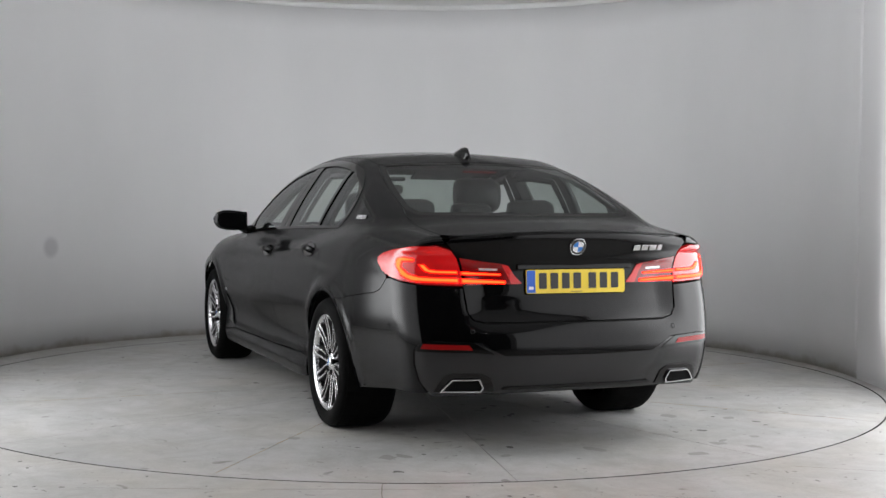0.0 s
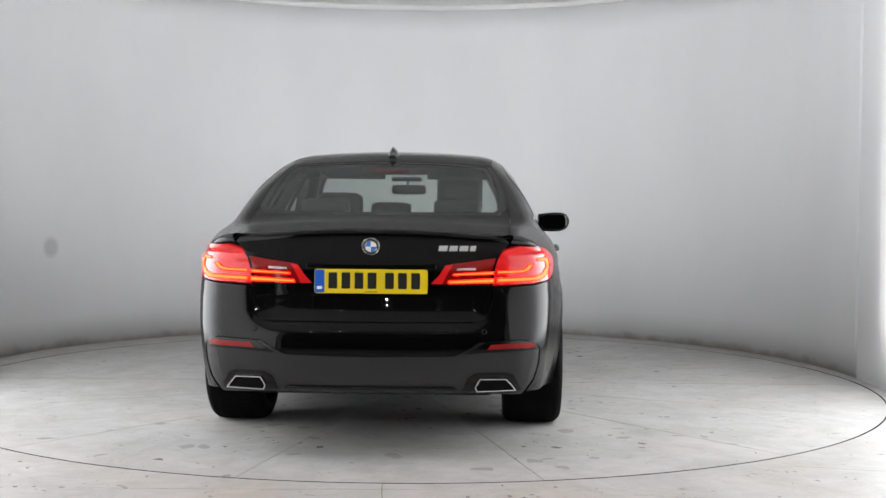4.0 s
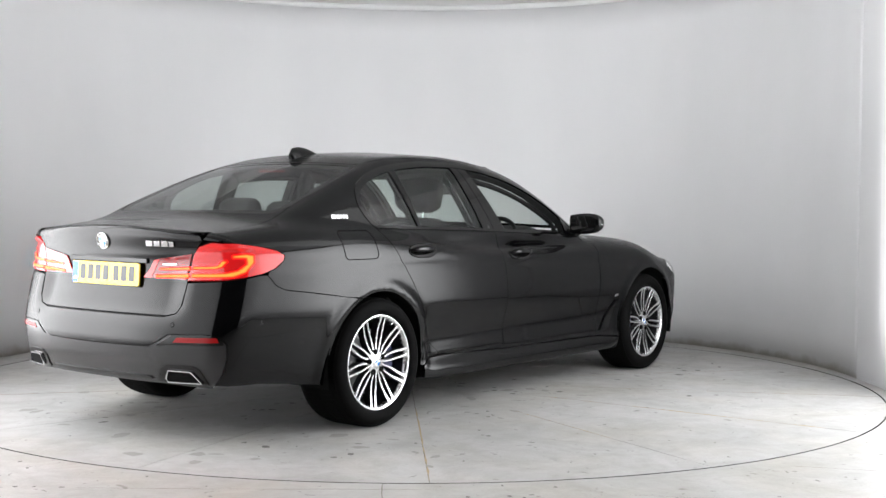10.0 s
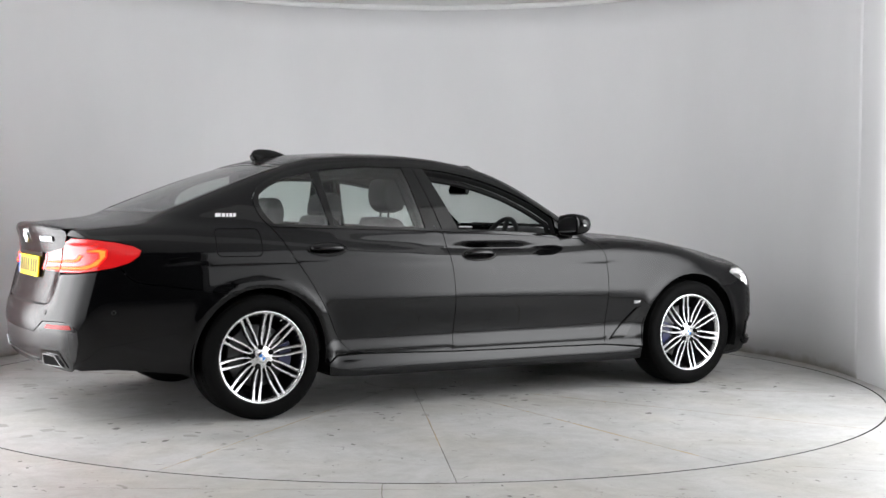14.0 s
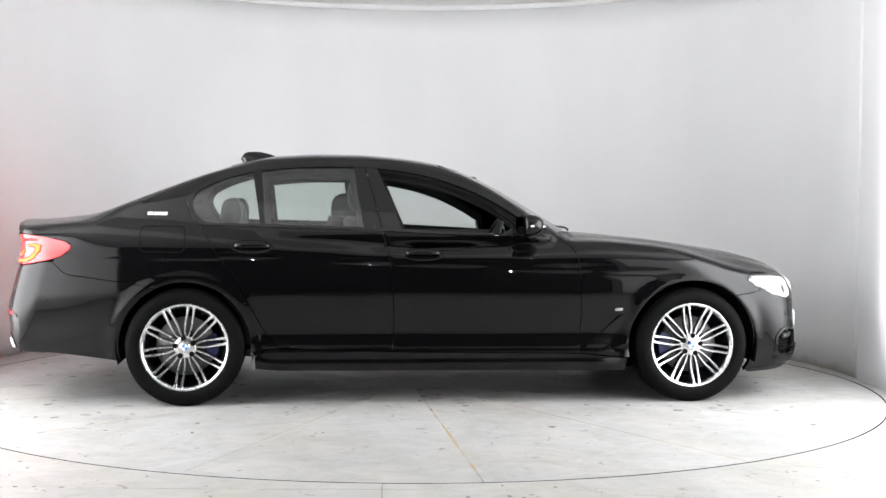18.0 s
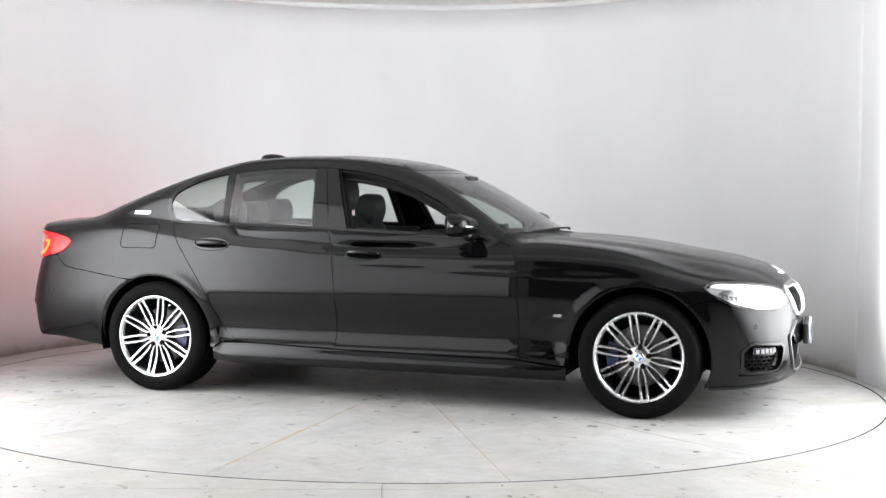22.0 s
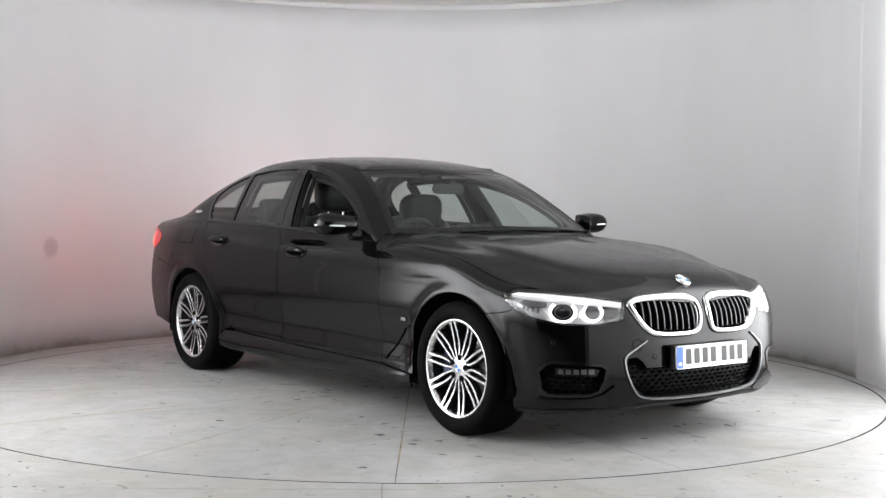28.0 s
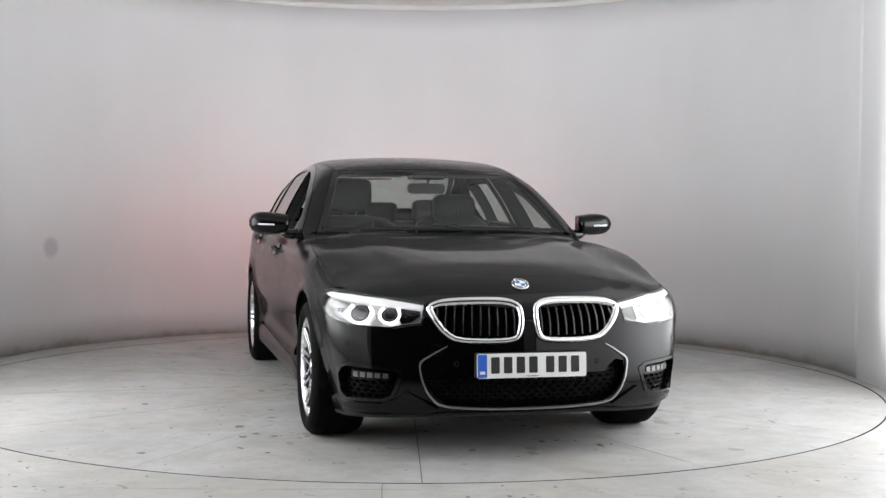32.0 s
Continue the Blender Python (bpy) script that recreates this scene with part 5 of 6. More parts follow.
    o = clean(resample(np.array(tip), 0.01))
    both(patch("exhaust_tip", "B", [inset(o, -0.001), inset(o, 0.0036)], M_SATIN, off=0.012, thick=0.09, gap=0.0, res=0.006, edge=0.008, label="chrome exhaust tip"))
    both(patch("exhaust_hole", "B", [o], M_DARK, off=0.006, thick=0.0, gap=0.0, res=0.02, edge=0.01))
    o2 = clean(resample(np.array([(-0.60, 0.312), (-0.56, 0.385), (-0.535, 0.398), (-0.42, 0.398), (-0.385, 0.375), (-0.37, 0.312)]), 0.01))
    both(patch("exhaust_surround", "B", [o2, inset(o, -0.006)], M_GLOSS, off=0.001, thick=0.02, gap=0.0, res=0.012, edge=0.01, label="gloss black exhaust surround"))
    # the shelf between boot lid and bumper, and the dark seam over it
    patch("boot_seal", "B", [fsym([(0.0, 0.640), (-0.42, 0.640), (-0.47, 0.66), (-0.49, 0.74), (-0.505, 0.74), (-0.49, 0.64), (-0.45, 0.612), (0.0, 0.612)])], M_RUBBER, off=-0.012, thick=0.02, gap=0.0, res=0.02, edge=0.015)
    patch("valance_fin", "B", [fsym([(0.0, 0.335), (-0.33, 0.333), (-0.345, 0.322), (0.0, 0.322)])], M_GLOSS, off=0.004, thick=0.015, gap=0.0, res=0.02, edge=0.015)


front_end()
rear_end()


# ---------------------------------------------------------------- wheels and underside
def wheel(cx, side, width, front):
    """A wheel turned round the y axis, its outer face towards +y; side -1 mirrors it."""
    r = 0.338 if not front else 0.340
    made = []

    def add(name, bm, mat, parent, label="", smooth=False):
        if side < 0:
            moved(bm, Matrix.Diagonal((1, -1, 1, 1)))
        o = part(name, bm, mat, parent, label, smooth)
        return o

    rim = add("wheel", lathe([(0.228, -0.030), (0.232, -0.012), (0.240, -0.004), (0.2475, -0.001), (0.2525, -0.004), (0.2525, -0.012), (0.245, -0.02)], 96, "y"), M_ALU, car, "double-spoke alloy wheel, bright machined face", True)
    prof = [(0.243, -0.016), (0.2535, -0.002), (0.262, 0.008), (0.280, 0.013), (0.300, 0.013), (0.316, 0.006), (0.327, -0.006), (r - 0.004, -0.022), (r, -0.040)]
    inner = [(a, -width - b) for a, b in prof][::-1]
    tyre = add("tyre", lathe(prof + [(r, -width / 2 - 0.02), (r, -width / 2 + 0.0)][::-1] + inner, 120, "y"), M_TYRE, rim, "black low-profile road tyre", True)
    # tread blocks on the shoulder
    n = 76
    bm = bmesh.new()
    for i in range(n):
        a0, a1 = 2 * math.pi * i / n, 2 * math.pi * (i + 0.70) / n
        for y_a, y_b, ra in ((-0.019, -0.052, r + 0.0025), (-0.060, -width / 2 + 0.012, r + 0.002), (-width / 2 - 0.012, -width + 0.060, r + 0.002)):
            lo = r - 0.010
            v = []
            sk_ = 0.02 if y_a < -0.03 else 0.0
            for a, yy in ((a0, y_a), (a1, y_a), (a1 + sk_, y_b), (a0 + sk_, y_b)):
                rr = ra - (0.0045 if yy > -0.03 else 0)
                v.append((bm.verts.new((rr * math.cos(a), yy, rr * math.sin(a))), bm.verts.new((lo * math.cos(a), yy, lo * math.sin(a)))))
            bm.faces.new([p[0] for p in v])
            for k in range(4):
                p, q = v[k], v[(k + 1) % 4]
                bm.faces.new((p[0], p[1], q[1], q[0]))
    bmesh.ops.recalc_face_normals(bm, faces=bm.faces[:])
    add("tread", bm, M_TYRE, rim, "tyre tread blocks")
    add("barrel", lathe([(0.236, -0.022), (0.228, -0.05), (0.214, -0.09), (0.205, -0.20)], 64, "y"), M_RIMDARK, rim, smooth=True)
    add("wheel_back", lathe([(0.205, -0.20), (0.0, -0.205)], 40, "y"), M_DARK, rim)
    turn = 27 if front else 9
    for i in range(10):
        a = radians(36 * i + turn)
        for mat, nm, dy0, dy1, grow in ((M_ALU, "spoke", 0.0, -0.005, 1.0), (M_RIMDARK, "spoke_side", -0.0055, -0.040, 1.25)):
            bm = bmesh.new()
            for s in (-1, 1):
                pts = [(0.045, 0.0050), (0.070, 0.0105), (0.100, 0.0165), (0.135, 0.0190), (0.180, 0.0182), (0.215, 0.0170), (0.236, 0.0165)]
                hw = [0.0050, 0.0048, 0.0050, 0.0054, 0.0060, 0.0068, 0.0085]
                yy = [-0.0235, -0.0240, -0.0250, -0.0240, -0.0190, -0.0120, -0.0070]
                rows = []
                for (rr, off), h, yv in zip(pts, hw, yy):
                    row = []
                    for k, dy in ((-0.8, dy0), (0.8, dy0), (1, dy0 - 0.0015), (grow, dy1), (-grow, dy1), (-1, dy0 - 0.0015)):
                        u, v = rr, s * off + k * h
                        row.append(bm.verts.new((u * math.cos(a) - v * math.sin(a), yv + dy, u * math.sin(a) + v * math.cos(a))))
                    rows.append(row)
                for A, B in zip(rows, rows[1:]):
                    for k in range(6):
                        bm.faces.new((A[k], A[(k + 1) % 6], B[(k + 1) % 6], B[k]))
                bm.faces.new(rows[0])
                bm.faces.new(rows[-1])
            bmesh.ops.recalc_face_normals(bm, faces=bm.faces[:])
            add(nm, bm, mat, rim)
    add("hub", lathe([(0.030, -0.019), (0.040, -0.0205), (0.056, -0.0225), (0.064, -0.026), (0.066, -0.06)], 48, "y"), M_ALU, rim, "machined hub face", True)
    add("hub_cap", lathe([(0.0, -0.0165), (0.027, -0.0175), (0.030, -0.020), (0.030, -0.03)], 32, "y"), M_CHROME, rim, "round hub cap", True)
    for k in range(4):
        bm = bmesh.new()
        c = bm.verts.new((0, -0.0155, 0))
        vs = [bm.verts.new((0.019 * math.cos(radians(90 * k + 15 * j)), -0.0155, 0.019 * math.sin(radians(90 * k + 15 * j)))) for j in range(7)]
        for p, q in zip(vs, vs[1:]):
            bm.faces.new((c, q, p))
        add("cap_quarter", bm, M_BADGE_B if k % 2 else M_BADGE_W, rim)
    for k in range(5):
        a = radians(72 * k + turn + (54 if front else 18))
        bm = lathe([(0.0, -0.0185), (0.0120, -0.0180), (0.0148, -0.0172), (0.0148, -0.05)], 16, "y")
        moved(bm, Matrix.Translation((0.0545 * math.cos(a), 0, 0.0545 * math.sin(a))))
        add("wheel_bolt", bm, M_DARK, rim, "dark recessed wheel bolt")
    add("brake_disc", lathe([(0.075, -0.095), (0.168, -0.095), (0.170, -0.098), (0.170, -0.118), (0.168, -0.121), (0.075, -0.121)], 64, "y"), M_DISC, rim, "bare steel brake disc", True)
    add("disc_bell", lathe([(0.0, -0.075), (0.07, -0.075), (0.078, -0.095)], 32, "y"), M_RIMDARK, rim)
    bm = bmesh.new()
    rows = []
    sgn = -1 if front else 1
    for j in range(9):
        a = radians((180 if front else 0) + (-24 + 6 * j))
        rows.append([bm.verts.new((rr * math.cos(a), yv, rr * math.sin(a))) for rr, yv in ((0.118, -0.066), (0.186, -0.066), (0.190, -0.075), (0.190, -0.14), (0.112, -0.14), (0.112, -0.075))])
    for A, B in zip(rows, rows[1:]):
        for k in range(6):
            bm.faces.new((A[k], A[(k + 1) % 6], B[(k + 1) % 6], B[k]))
    bm.faces.new(rows[0])
    bm.faces.new(rows[-1])
    bmesh.ops.recalc_face_normals(bm, faces=bm.faces[:])
    add("brake_caliper", bm, M_BLUE, rim, "blue painted brake caliper")
    add("tyre_valve", moved(lathe([(0.004, 0.0), (0.004, 0.03), (0.0, 0.03)], 8, "y"), Matrix.Translation((0.10, -0.03, 0.195))), M_SATIN, rim)
    rim.matrix_basis = pose(cx, side * (0.918 if not front else 0.912), r)


for cx, wd in ((AXF, 0.25), (AXR, 0.28)):
    for s in (-1, 1):
        wheel(cx, s, wd, cx > 0)
for cx, r in ((AXF, 0.40), (AXR, 0.388)):
    for s in (-1, 1):
        bm = bmesh.new()
        rows = []
        for k in range(25):
            a = radians(-15 + 210 * k / 24)
            rows.append([bm.verts.new((cx + r * math.cos(a), s * y, 0.34 + r * math.sin(a))) for y in (0.905, 0.86, 0.58)] + [bm.verts.new((cx, s * 0.58, 0.34))])
        for A, B in zip(rows, rows[1:]):
            for i in range(3):
                bm.faces.new((A[i], A[i + 1], B[i + 1], B[i]))
        part("arch_liner", bm, M_DARK, car)
part("underbody", box(-2.38, 2.12, -0.56, 0.56, 0.27, 0.31, 0.015), M_DARK, car)
part("underbody", box(-1.07, 1.07, -0.84, 0.84, 0.20, 0.27, 0.02), M_DARK, car)


# ---------------------------------------------------------------- small parts on the skin
def on_skin(kind, a, b, off=0.0):
    """A frame on the skin: x to the right as seen from outside, z along the normal."""
    P = skin(kind, [(a, b)])
    n = Vector(normal(P)[0])
    p = Vector(P[0]) + n * off
    x = Vector((0, 0, 1)).cross(n).normalized()
    y = n.cross(x)
    m = Matrix((x, y, n)).transposed().to_4x4()
    return Matrix.Translation(p) @ m


def rrect(w, h, r, n=5):
    out = []
    for cx, cy, a0 in ((w / 2 - r, h / 2 - r, 0), (-w / 2 + r, h / 2 - r, 90), (-w / 2 + r, -h / 2 + r, 180), (w / 2 - r, -h / 2 + r, 270)):
        for k in range(n + 1):
            t = radians(a0 + 90 * k / n)
            out.append((cx + r * math.cos(t), cy + r * math.sin(t)))
    return out


def number_plate(m, mat, label):
    base = part("number_plate", moved(prism(rrect(0.52, 0.111, 0.010), -0.004, 0.004, 0.001), m), mat, car, label)
    part("plate_band", moved(prism([(-0.258, -0.052), (-0.214, -0.052), (-0.214, 0.052), (-0.258, 0.052)], 0.0042, 0.0047), m), M_PLATE_B, base, "blue band with worn country letters")
    for k, x in enumerate((-0.175, -0.115, -0.055, 0.005, 0.085, 0.145, 0.205)):
        part("plate_bar", moved(prism(rrect(0.040, 0.074, 0.004, 2), 0.0042, 0.0050), m @ Matrix.Translation((x, 0.003, 0))), M_INK, base)
    part("plate_bar", moved(prism(rrect(0.06, 0.003, 0.001, 2), 0.0042, 0.0050), m @ Matrix.Translation((0.0, -0.048, 0))), M_INK, base)
    part("plate_bar", moved(prism(rrect(0.024, 0.014, 0.002, 2), 0.0049, 0.0054), m @ Matrix.Translation((-0.236, -0.030, 0))), M_BADGE_W, base)
    return base


def roundel(m, r=0.041):
    base = part("badge", moved(lathe([(0.0, 0.004), (r * 0.62, 0.0045), (r * 0.66, 0.005)], 40, "z"), m), M_GLOSS, car, "round badge in blue and white quarters", smooth=True)
    part("badge_ring", moved(lathe([(r * 0.62, 0.002), (r * 0.63, 0.0062), (r * 0.67, 0.0062), (r * 0.68, 0.002)], 40, "z", True), m), M_CHROME, base, smooth=True)
    part("badge_band", moved(lathe([(r * 0.67, 0.004), (r * 0.92, 0.0045)], 40, "z"), m), M_INK, base)
    part("badge_rim", moved(lathe([(r * 0.92, -0.004), (r * 0.92, 0.005), (r * 0.96, 0.0065), (r, 0.004), (r, -0.004)], 40, "z"), m), M_CHROME, base, smooth=True)
    for k in range(4):
        bm = bmesh.new()
        c = bm.verts.new((0, 0, 0.0062))
        vs = [bm.verts.new((r * 0.62 * math.cos(radians(90 * k + 15 * j)), r * 0.62 * math.sin(radians(90 * k + 15 * j)), 0.0056)) for j in range(7)]
        for p, q in zip(vs, vs[1:]):
            bm.faces.new((c, p, q))
        part("badge_quarter", moved(bm, m), M_BADGE_B if k % 2 == 1 else M_BADGE_W, base)


def bars(name, m, widths, h, gap, mat, label, slant=0.15, d=0.003):
    """Plain bright bars in place of lettering."""
    total = sum(widths) + gap * (len(widths) - 1)
    x = -total / 2
    first = None
    for w in widths:
        bm = prism([(x, -h / 2), (x + w, -h / 2), (x + w + h * slant, h / 2), (x + h * slant, h / 2)], 0.0, d, 0.0004)
        o = part(name if first is None else "badge_bar", moved(bm, m), mat, first or car, label if first is None else "")
        first = first or o
        x += w + gap


def details():
    # plates
    P = skin("B", [(0.0, 0.812)])
    m = Matrix.Translation((-2.522, 0.0, 0.812)) @ Matrix(((0, 0.06, -1), (-1, 0, 0), (0, 1, 0.06))).to_4x4()
    number_plate(m, M_PLATE_Y, "yellow rear number plate with blue band")
    m = Matrix.Translation((2.372, 0.0, 0.440)) @ Matrix(((0, -0.06, 1), (1, 0, 0), (0, 1, 0.06))).to_4x4()
    number_plate(m, M_PLATE_W, "white front number plate with blue band")
    part("plate_carrier", box(2.335, 2.364, -0.265, 0.265, 0.383, 0.497, 0.008), M_PLASTIC, car)
    # handle strip over the rear plate
    part("plate_recess", box(-2.512, -2.50, -0.30, 0.30, 0.868, 0.892, 0.004), M_GLOSS, car, "dark handle strip over the rear plate")
    roundel(on_skin("B", 0.0, 0.975, 0.003))
    roundel(on_skin("T", 2.175, 0.0, 0.003))
    bars("model_badge", on_skin("B", -0.355, 0.968, 0.003), (0.040, 0.038, 0.040, 0.026), 0.026, 0.009, M_CHROME, "chrome model lettering as bars")
    for kind, s in (("R", -1), ("L", 1)):
        bars("side_badge", on_skin(kind, -1.655, 1.098, 0.002), (0.030, 0.020, 0.012, 0.016, 0.014), 0.022, 0.005, M_CHROME, "chrome pillar badge")
        bars("wing_badge", on_skin(kind, 1.035, 0.555, 0.002), (0.008, 0.008, 0.026), 0.016, 0.002, M_SATIN, "small satin wing badge", 0.4)
    # shark fin
    bm = bmesh.new()
    rows = []
    for k in range(12):
        t = k / 11
        x = -0.985 - 0.215 * t
        hgt = 0.062 * (1 - (1 - min(1, t / 0.86)) ** 1.7) if t < 0.86 else 0.062 * (1 - ((t - 0.86) / 0.14) ** 2 * 0.55)
        wid = 0.028 * math.sin(math.pi * min(1, 0.12 + t * 0.75)) + 0.004
        zb = float(skin("T", [(x, 0.0)])[0][2]) - 0.004
        xx = x - (0.012 if t > 0.8 else 0) * 0
        rows.append([bm.verts.new((xx - 0.025 * q * t, wid * (1 - q) ** 0.75 * sd + 0.0025 * sd * (q < 0.99), zb + hgt * q)) for sd in (-1, 1) for q in (0.0, 0.35, 0.7, 1.0)])
    for A, B in zip(rows, rows[1:]):
        for a, b in ((0, 1), (1, 2), (2, 3), (3, 7), (7, 6), (6, 5), (5, 4)):
            bm.faces.new((A[a], A[b], B[b], B[a]))
    for R in (rows[0], rows[-1]):
        bm.faces.new((R[0], R[1], R[2], R[3], R[7], R[6], R[5], R[4]))
    bmesh.ops.recalc_face_normals(bm, faces=bm.faces[:])
    part("roof_aerial", bm, M_GLOSS, car, "gloss black shark-fin aerial", smooth=True)
    # rear window wiper-less top lamp
    part("brake_lamp", moved(box(-0.10, 0.10, -0.006, 0.006, 0, 0.012, 0.003), on_skin("T", -1.37, 0.0, -0.03)), M_TAILDARK, car, "high-level brake lamp, off")
    # door handles: dark cup, body-coloured bow
    for kind, s in (("R", -1), ("L", 1)):
        for hx, hz in ((-1.11, 0.914), (-0.125, 0.872)):
            m = on_skin(kind, hx, hz)
            door = DOORS[kind, "front" if hx > -0.5 else "rear"]
            cup = [(0.118 * math.cos(t) * (1 if abs(math.cos(t)) < 0.9 else 1.0), 0.040 * math.sin(t)) for t in np.radians(np.arange(0, 360, 10))]
            c = part("handle_cup", moved(prism(cup, -0.004, 0.0015), m), M_GLOSS, door, "dark door handle recess")
            part("cup_rim", moved(tube([(u * 1.01, v * 1.03, 0.0015) for u, v in cup], 0.0024, 6, True), m), M_PAINT, door, smooth=True)
            bow = []
            bm = bmesh.new()
            rr = []
            for k in range(13):
                u = -0.104 + 0.208 * k / 12
                e = 1 - (2 * k / 12 - 1) ** 2
                w_, z_ = 0.010 + 0.0085 * e ** 0.5, 0.004 + 0.030 * e ** 0.45
                rr.append([bm.verts.new((u, w_ * math.cos(t) + 0.002, z_ + 0.010 * math.sin(t))) for t in np.radians(np.arange(0, 360, 36))])
            for A, B in zip(rr, rr[1:]):
                for i in range(10):
                    bm.faces.new((A[i], A[(i + 1) % 10], B[(i + 1) % 10], B[i]))
            bm.faces.new(rr[0])
            bm.faces.new(rr[-1])
            bmesh.ops.recalc_face_normals(bm, faces=bm.faces[:])
            part("door_handle", moved(bm, m), M_PAINT, door, "glossy black bow door handle", smooth=True)
            if hx > -0.5 and kind == "R":
                part("key_lock", moved(lathe([(0.0, 0.041), (0.007, 0.041), (0.008, 0.03)], 14, "z"), m @ Matrix.Translation((-0.08, 0.002, -0.012))), M_SATIN, door)
    # fuel flap and charging flap: thin grooves round a lid
    def flap(name, kind, cx, cz, w, hgt, r, label):
        o = np.array(rrect(w, hgt, r)) + (cx, cz)
        o = clean(resample(o, 0.012))
        f = patch(name, kind, [o, inset(o, 0.0045)], M_DARK, off=0.0008, thick=0.0, gap=0.0, res=0.01, edge=0.012, label=label)
        return f
    flap("fuel_flap", "R", -1.615, 0.955, 0.255, 0.150, 0.03, "seam of the fuel flap")
    flap("charging_flap", "L", 0.985, 0.715, 0.15, 0.19, 0.02, "seam of the charging flap")
    # vents behind the front wheels
    v = [(0.845, 0.322), (0.872, 0.345), (1.052, 0.512), (1.078, 0.518), (1.045, 0.44), (0.975, 0.345), (0.93, 0.322)]
    o = clean(resample(clean(spl(v + v[:1], 3)), 0.01))
    both(patch("wing_vent", "R", [o], M_GLOSS, off=0.0015, thick=0.006, gap=0.0, res=0.015, edge=0.01, label="gloss black wing vent"))
    both(patch("vent_edge", "R", [[(0.842, 0.325), (0.868, 0.352), (1.045, 0.518), (1.080, 0.524), (1.078, 0.518), (1.048, 0.509), (0.873, 0.343), (0.850, 0.320)]], M_PAINT, off=0.010, thick=0.012, gap=0.0, res=0.01, edge=0.01, label="raised edge of the wing vent"))
    # crease under the belt, along the doors
    # parking sensors and towing cover
    for kind, a, b in (("B", 0.455, 0.592), ("B", -0.445, 0.588), ("B", 0.80, 0.60), ("B", -0.80, 0.60), ("F", -0.76, 0.522), ("F", 0.76, 0.522), ("F", 0.31, 0.445), ("F", -0.31, 0.445)):
        m = on_skin(kind, a, b, 0.0006)
        part("parking_sensor", moved(lathe([(0.0, 0.0012), (0.0085, 0.0012), (0.010, 0.0)], 20, "z"), m), M_PAINT, car)
        part("sensor_ring", moved(lathe([(0.0095, 0.0004), (0.0115, 0.0008), (0.0125, 0.0)], 20, "z"), m), M_RUBBER, car)
    m = on_skin("F", -0.395, 0.505, 0.0006)
    part("towing_cover", moved(lathe([(0.026, 0.0002), (0.0275, 0.0006), (0.029, 0.0002)], 28, "z"), m), M_DARK, car, "round seam of the towing eye cover")
    # washer jets and wipers at the foot of the windscreen
    for y0, y1 in ((0.10, -0.52), (0.62, 0.04)):
        pts = [Vector(skin("T", [(0.845 - 0.20 * abs(t) ** 2, t)])[0]) + Vector((0.015, 0, 0.012)) for t in np.linspace(y0, y1, 9)]
        w = part("wiper", tube(pts, 0.006, 8), M_RUBBER, car, "black windscreen wiper")
    patch("cowl", "T", [sym(np.vstack([sk("T", [(0.90, 0.0), (0.873, -0.28), (0.815, -0.53), (0.705, -0.755)]), sk("T", [(0.68, -0.755), (0.77, -0.50), (0.817, -0.22), (0.83, 0.0)])]))], M_PLASTIC, off=-0.022, thick=0, gap=-0.004, res=0.03, label="black scuttle panel below the windscreen")
    # door mirrors
    for s in (-1, 1):
        bm = bmesh.new()
        rows = []
        # sections from the outer tip inwards, across y
        for k in range(13):
            t = k / 12
            y = 1.115 - 0.215 * t
            full = (1 - (1 - min(1, t / 0.42)) ** 2.2) ** 0.5
            zc = 1.052 - 0.008 * t
            hz = (0.014 + 0.052 * full) * (1 - 0.12 * max(0, t - 0.6) / 0.4)
            x0 = 0.445 + 0.02 * (1 - full)
            dep = 0.035 + 0.095 * full * (0.75 + 0.25 * t)
            ring = []
            for j in range(16):
                a = 2 * math.pi * j / 16
                cx_, sz_ = math.cos(a), math.sin(a)
                px = x0 + dep * max(0, cx_) ** 0.8 if cx_ > 0 else x0 + 0.010 * cx_
                pz = zc + hz * (abs(sz_) ** 0.75) * (1 if sz_ > 0 else -1)
                ring.append(bm.verts.new((px, s * y, pz)))
            rows.append(ring)
        for A, B in zip(rows, rows[1:]):
            for j in range(16):
                bm.faces.new((A[j], A[(j + 1) % 16], B[(j + 1) % 16], B[j]))
        bm.faces.new(rows[0])
        bm.faces.new(rows[-1])
        bmesh.ops.recalc_face_normals(bm, faces=bm.faces[:])
        h = part("door_mirror", bm, M_PAINT, car, "glossy black door mirror", smooth=True)
        gl = [(y_, z_) for y_, z_ in rrect(0.170, 0.098, 0.034)]
        bm = bmesh.new()
        vs = [bm.verts.new((0.433, s * (1.005 + u), 1.049 + w)) for u, w in gl]
        bm.faces.new(vs if s > 0 else vs[::-1])
        part("mirror_glass", moved(bm, Matrix.Translation((0.423, s * 1.005, 1.05)) @ Matrix.Rotation(radians(s * -7), 4, "Z") @ Matrix.Translation((-0.433, -s * 1.005, -1.05))), M_MIRROR, h, "silvered mirror glass")
        bm = bmesh.new()
        bmesh.ops.create_cube(bm, size=1)
        part("indicator_strip", tube([(0.470 + 0.098 * min(1, q * 2.2) ** 0.5 * (1 if q < 0.5 else 1 - (q - 0.5) * 0.3), s * (1.118 - 0.19 * q), 1.046 - 0.006 * q) for q in np.linspace(0, 1, 10)], 0.005, 8), M_BADGE_W, h, "slim clear turn lamp")
        part("mirror_foot", tube([(0.505, s * 0.93, 1.005), (0.51, s * 0.90, 0.985), (0.515, s * 0.865, 0.985), (0.52, s * 0.82, 0.99)], [0.026, 0.028, 0.030, 0.034], 12), M_GLOSS, h, "gloss black mirror foot", smooth=True)
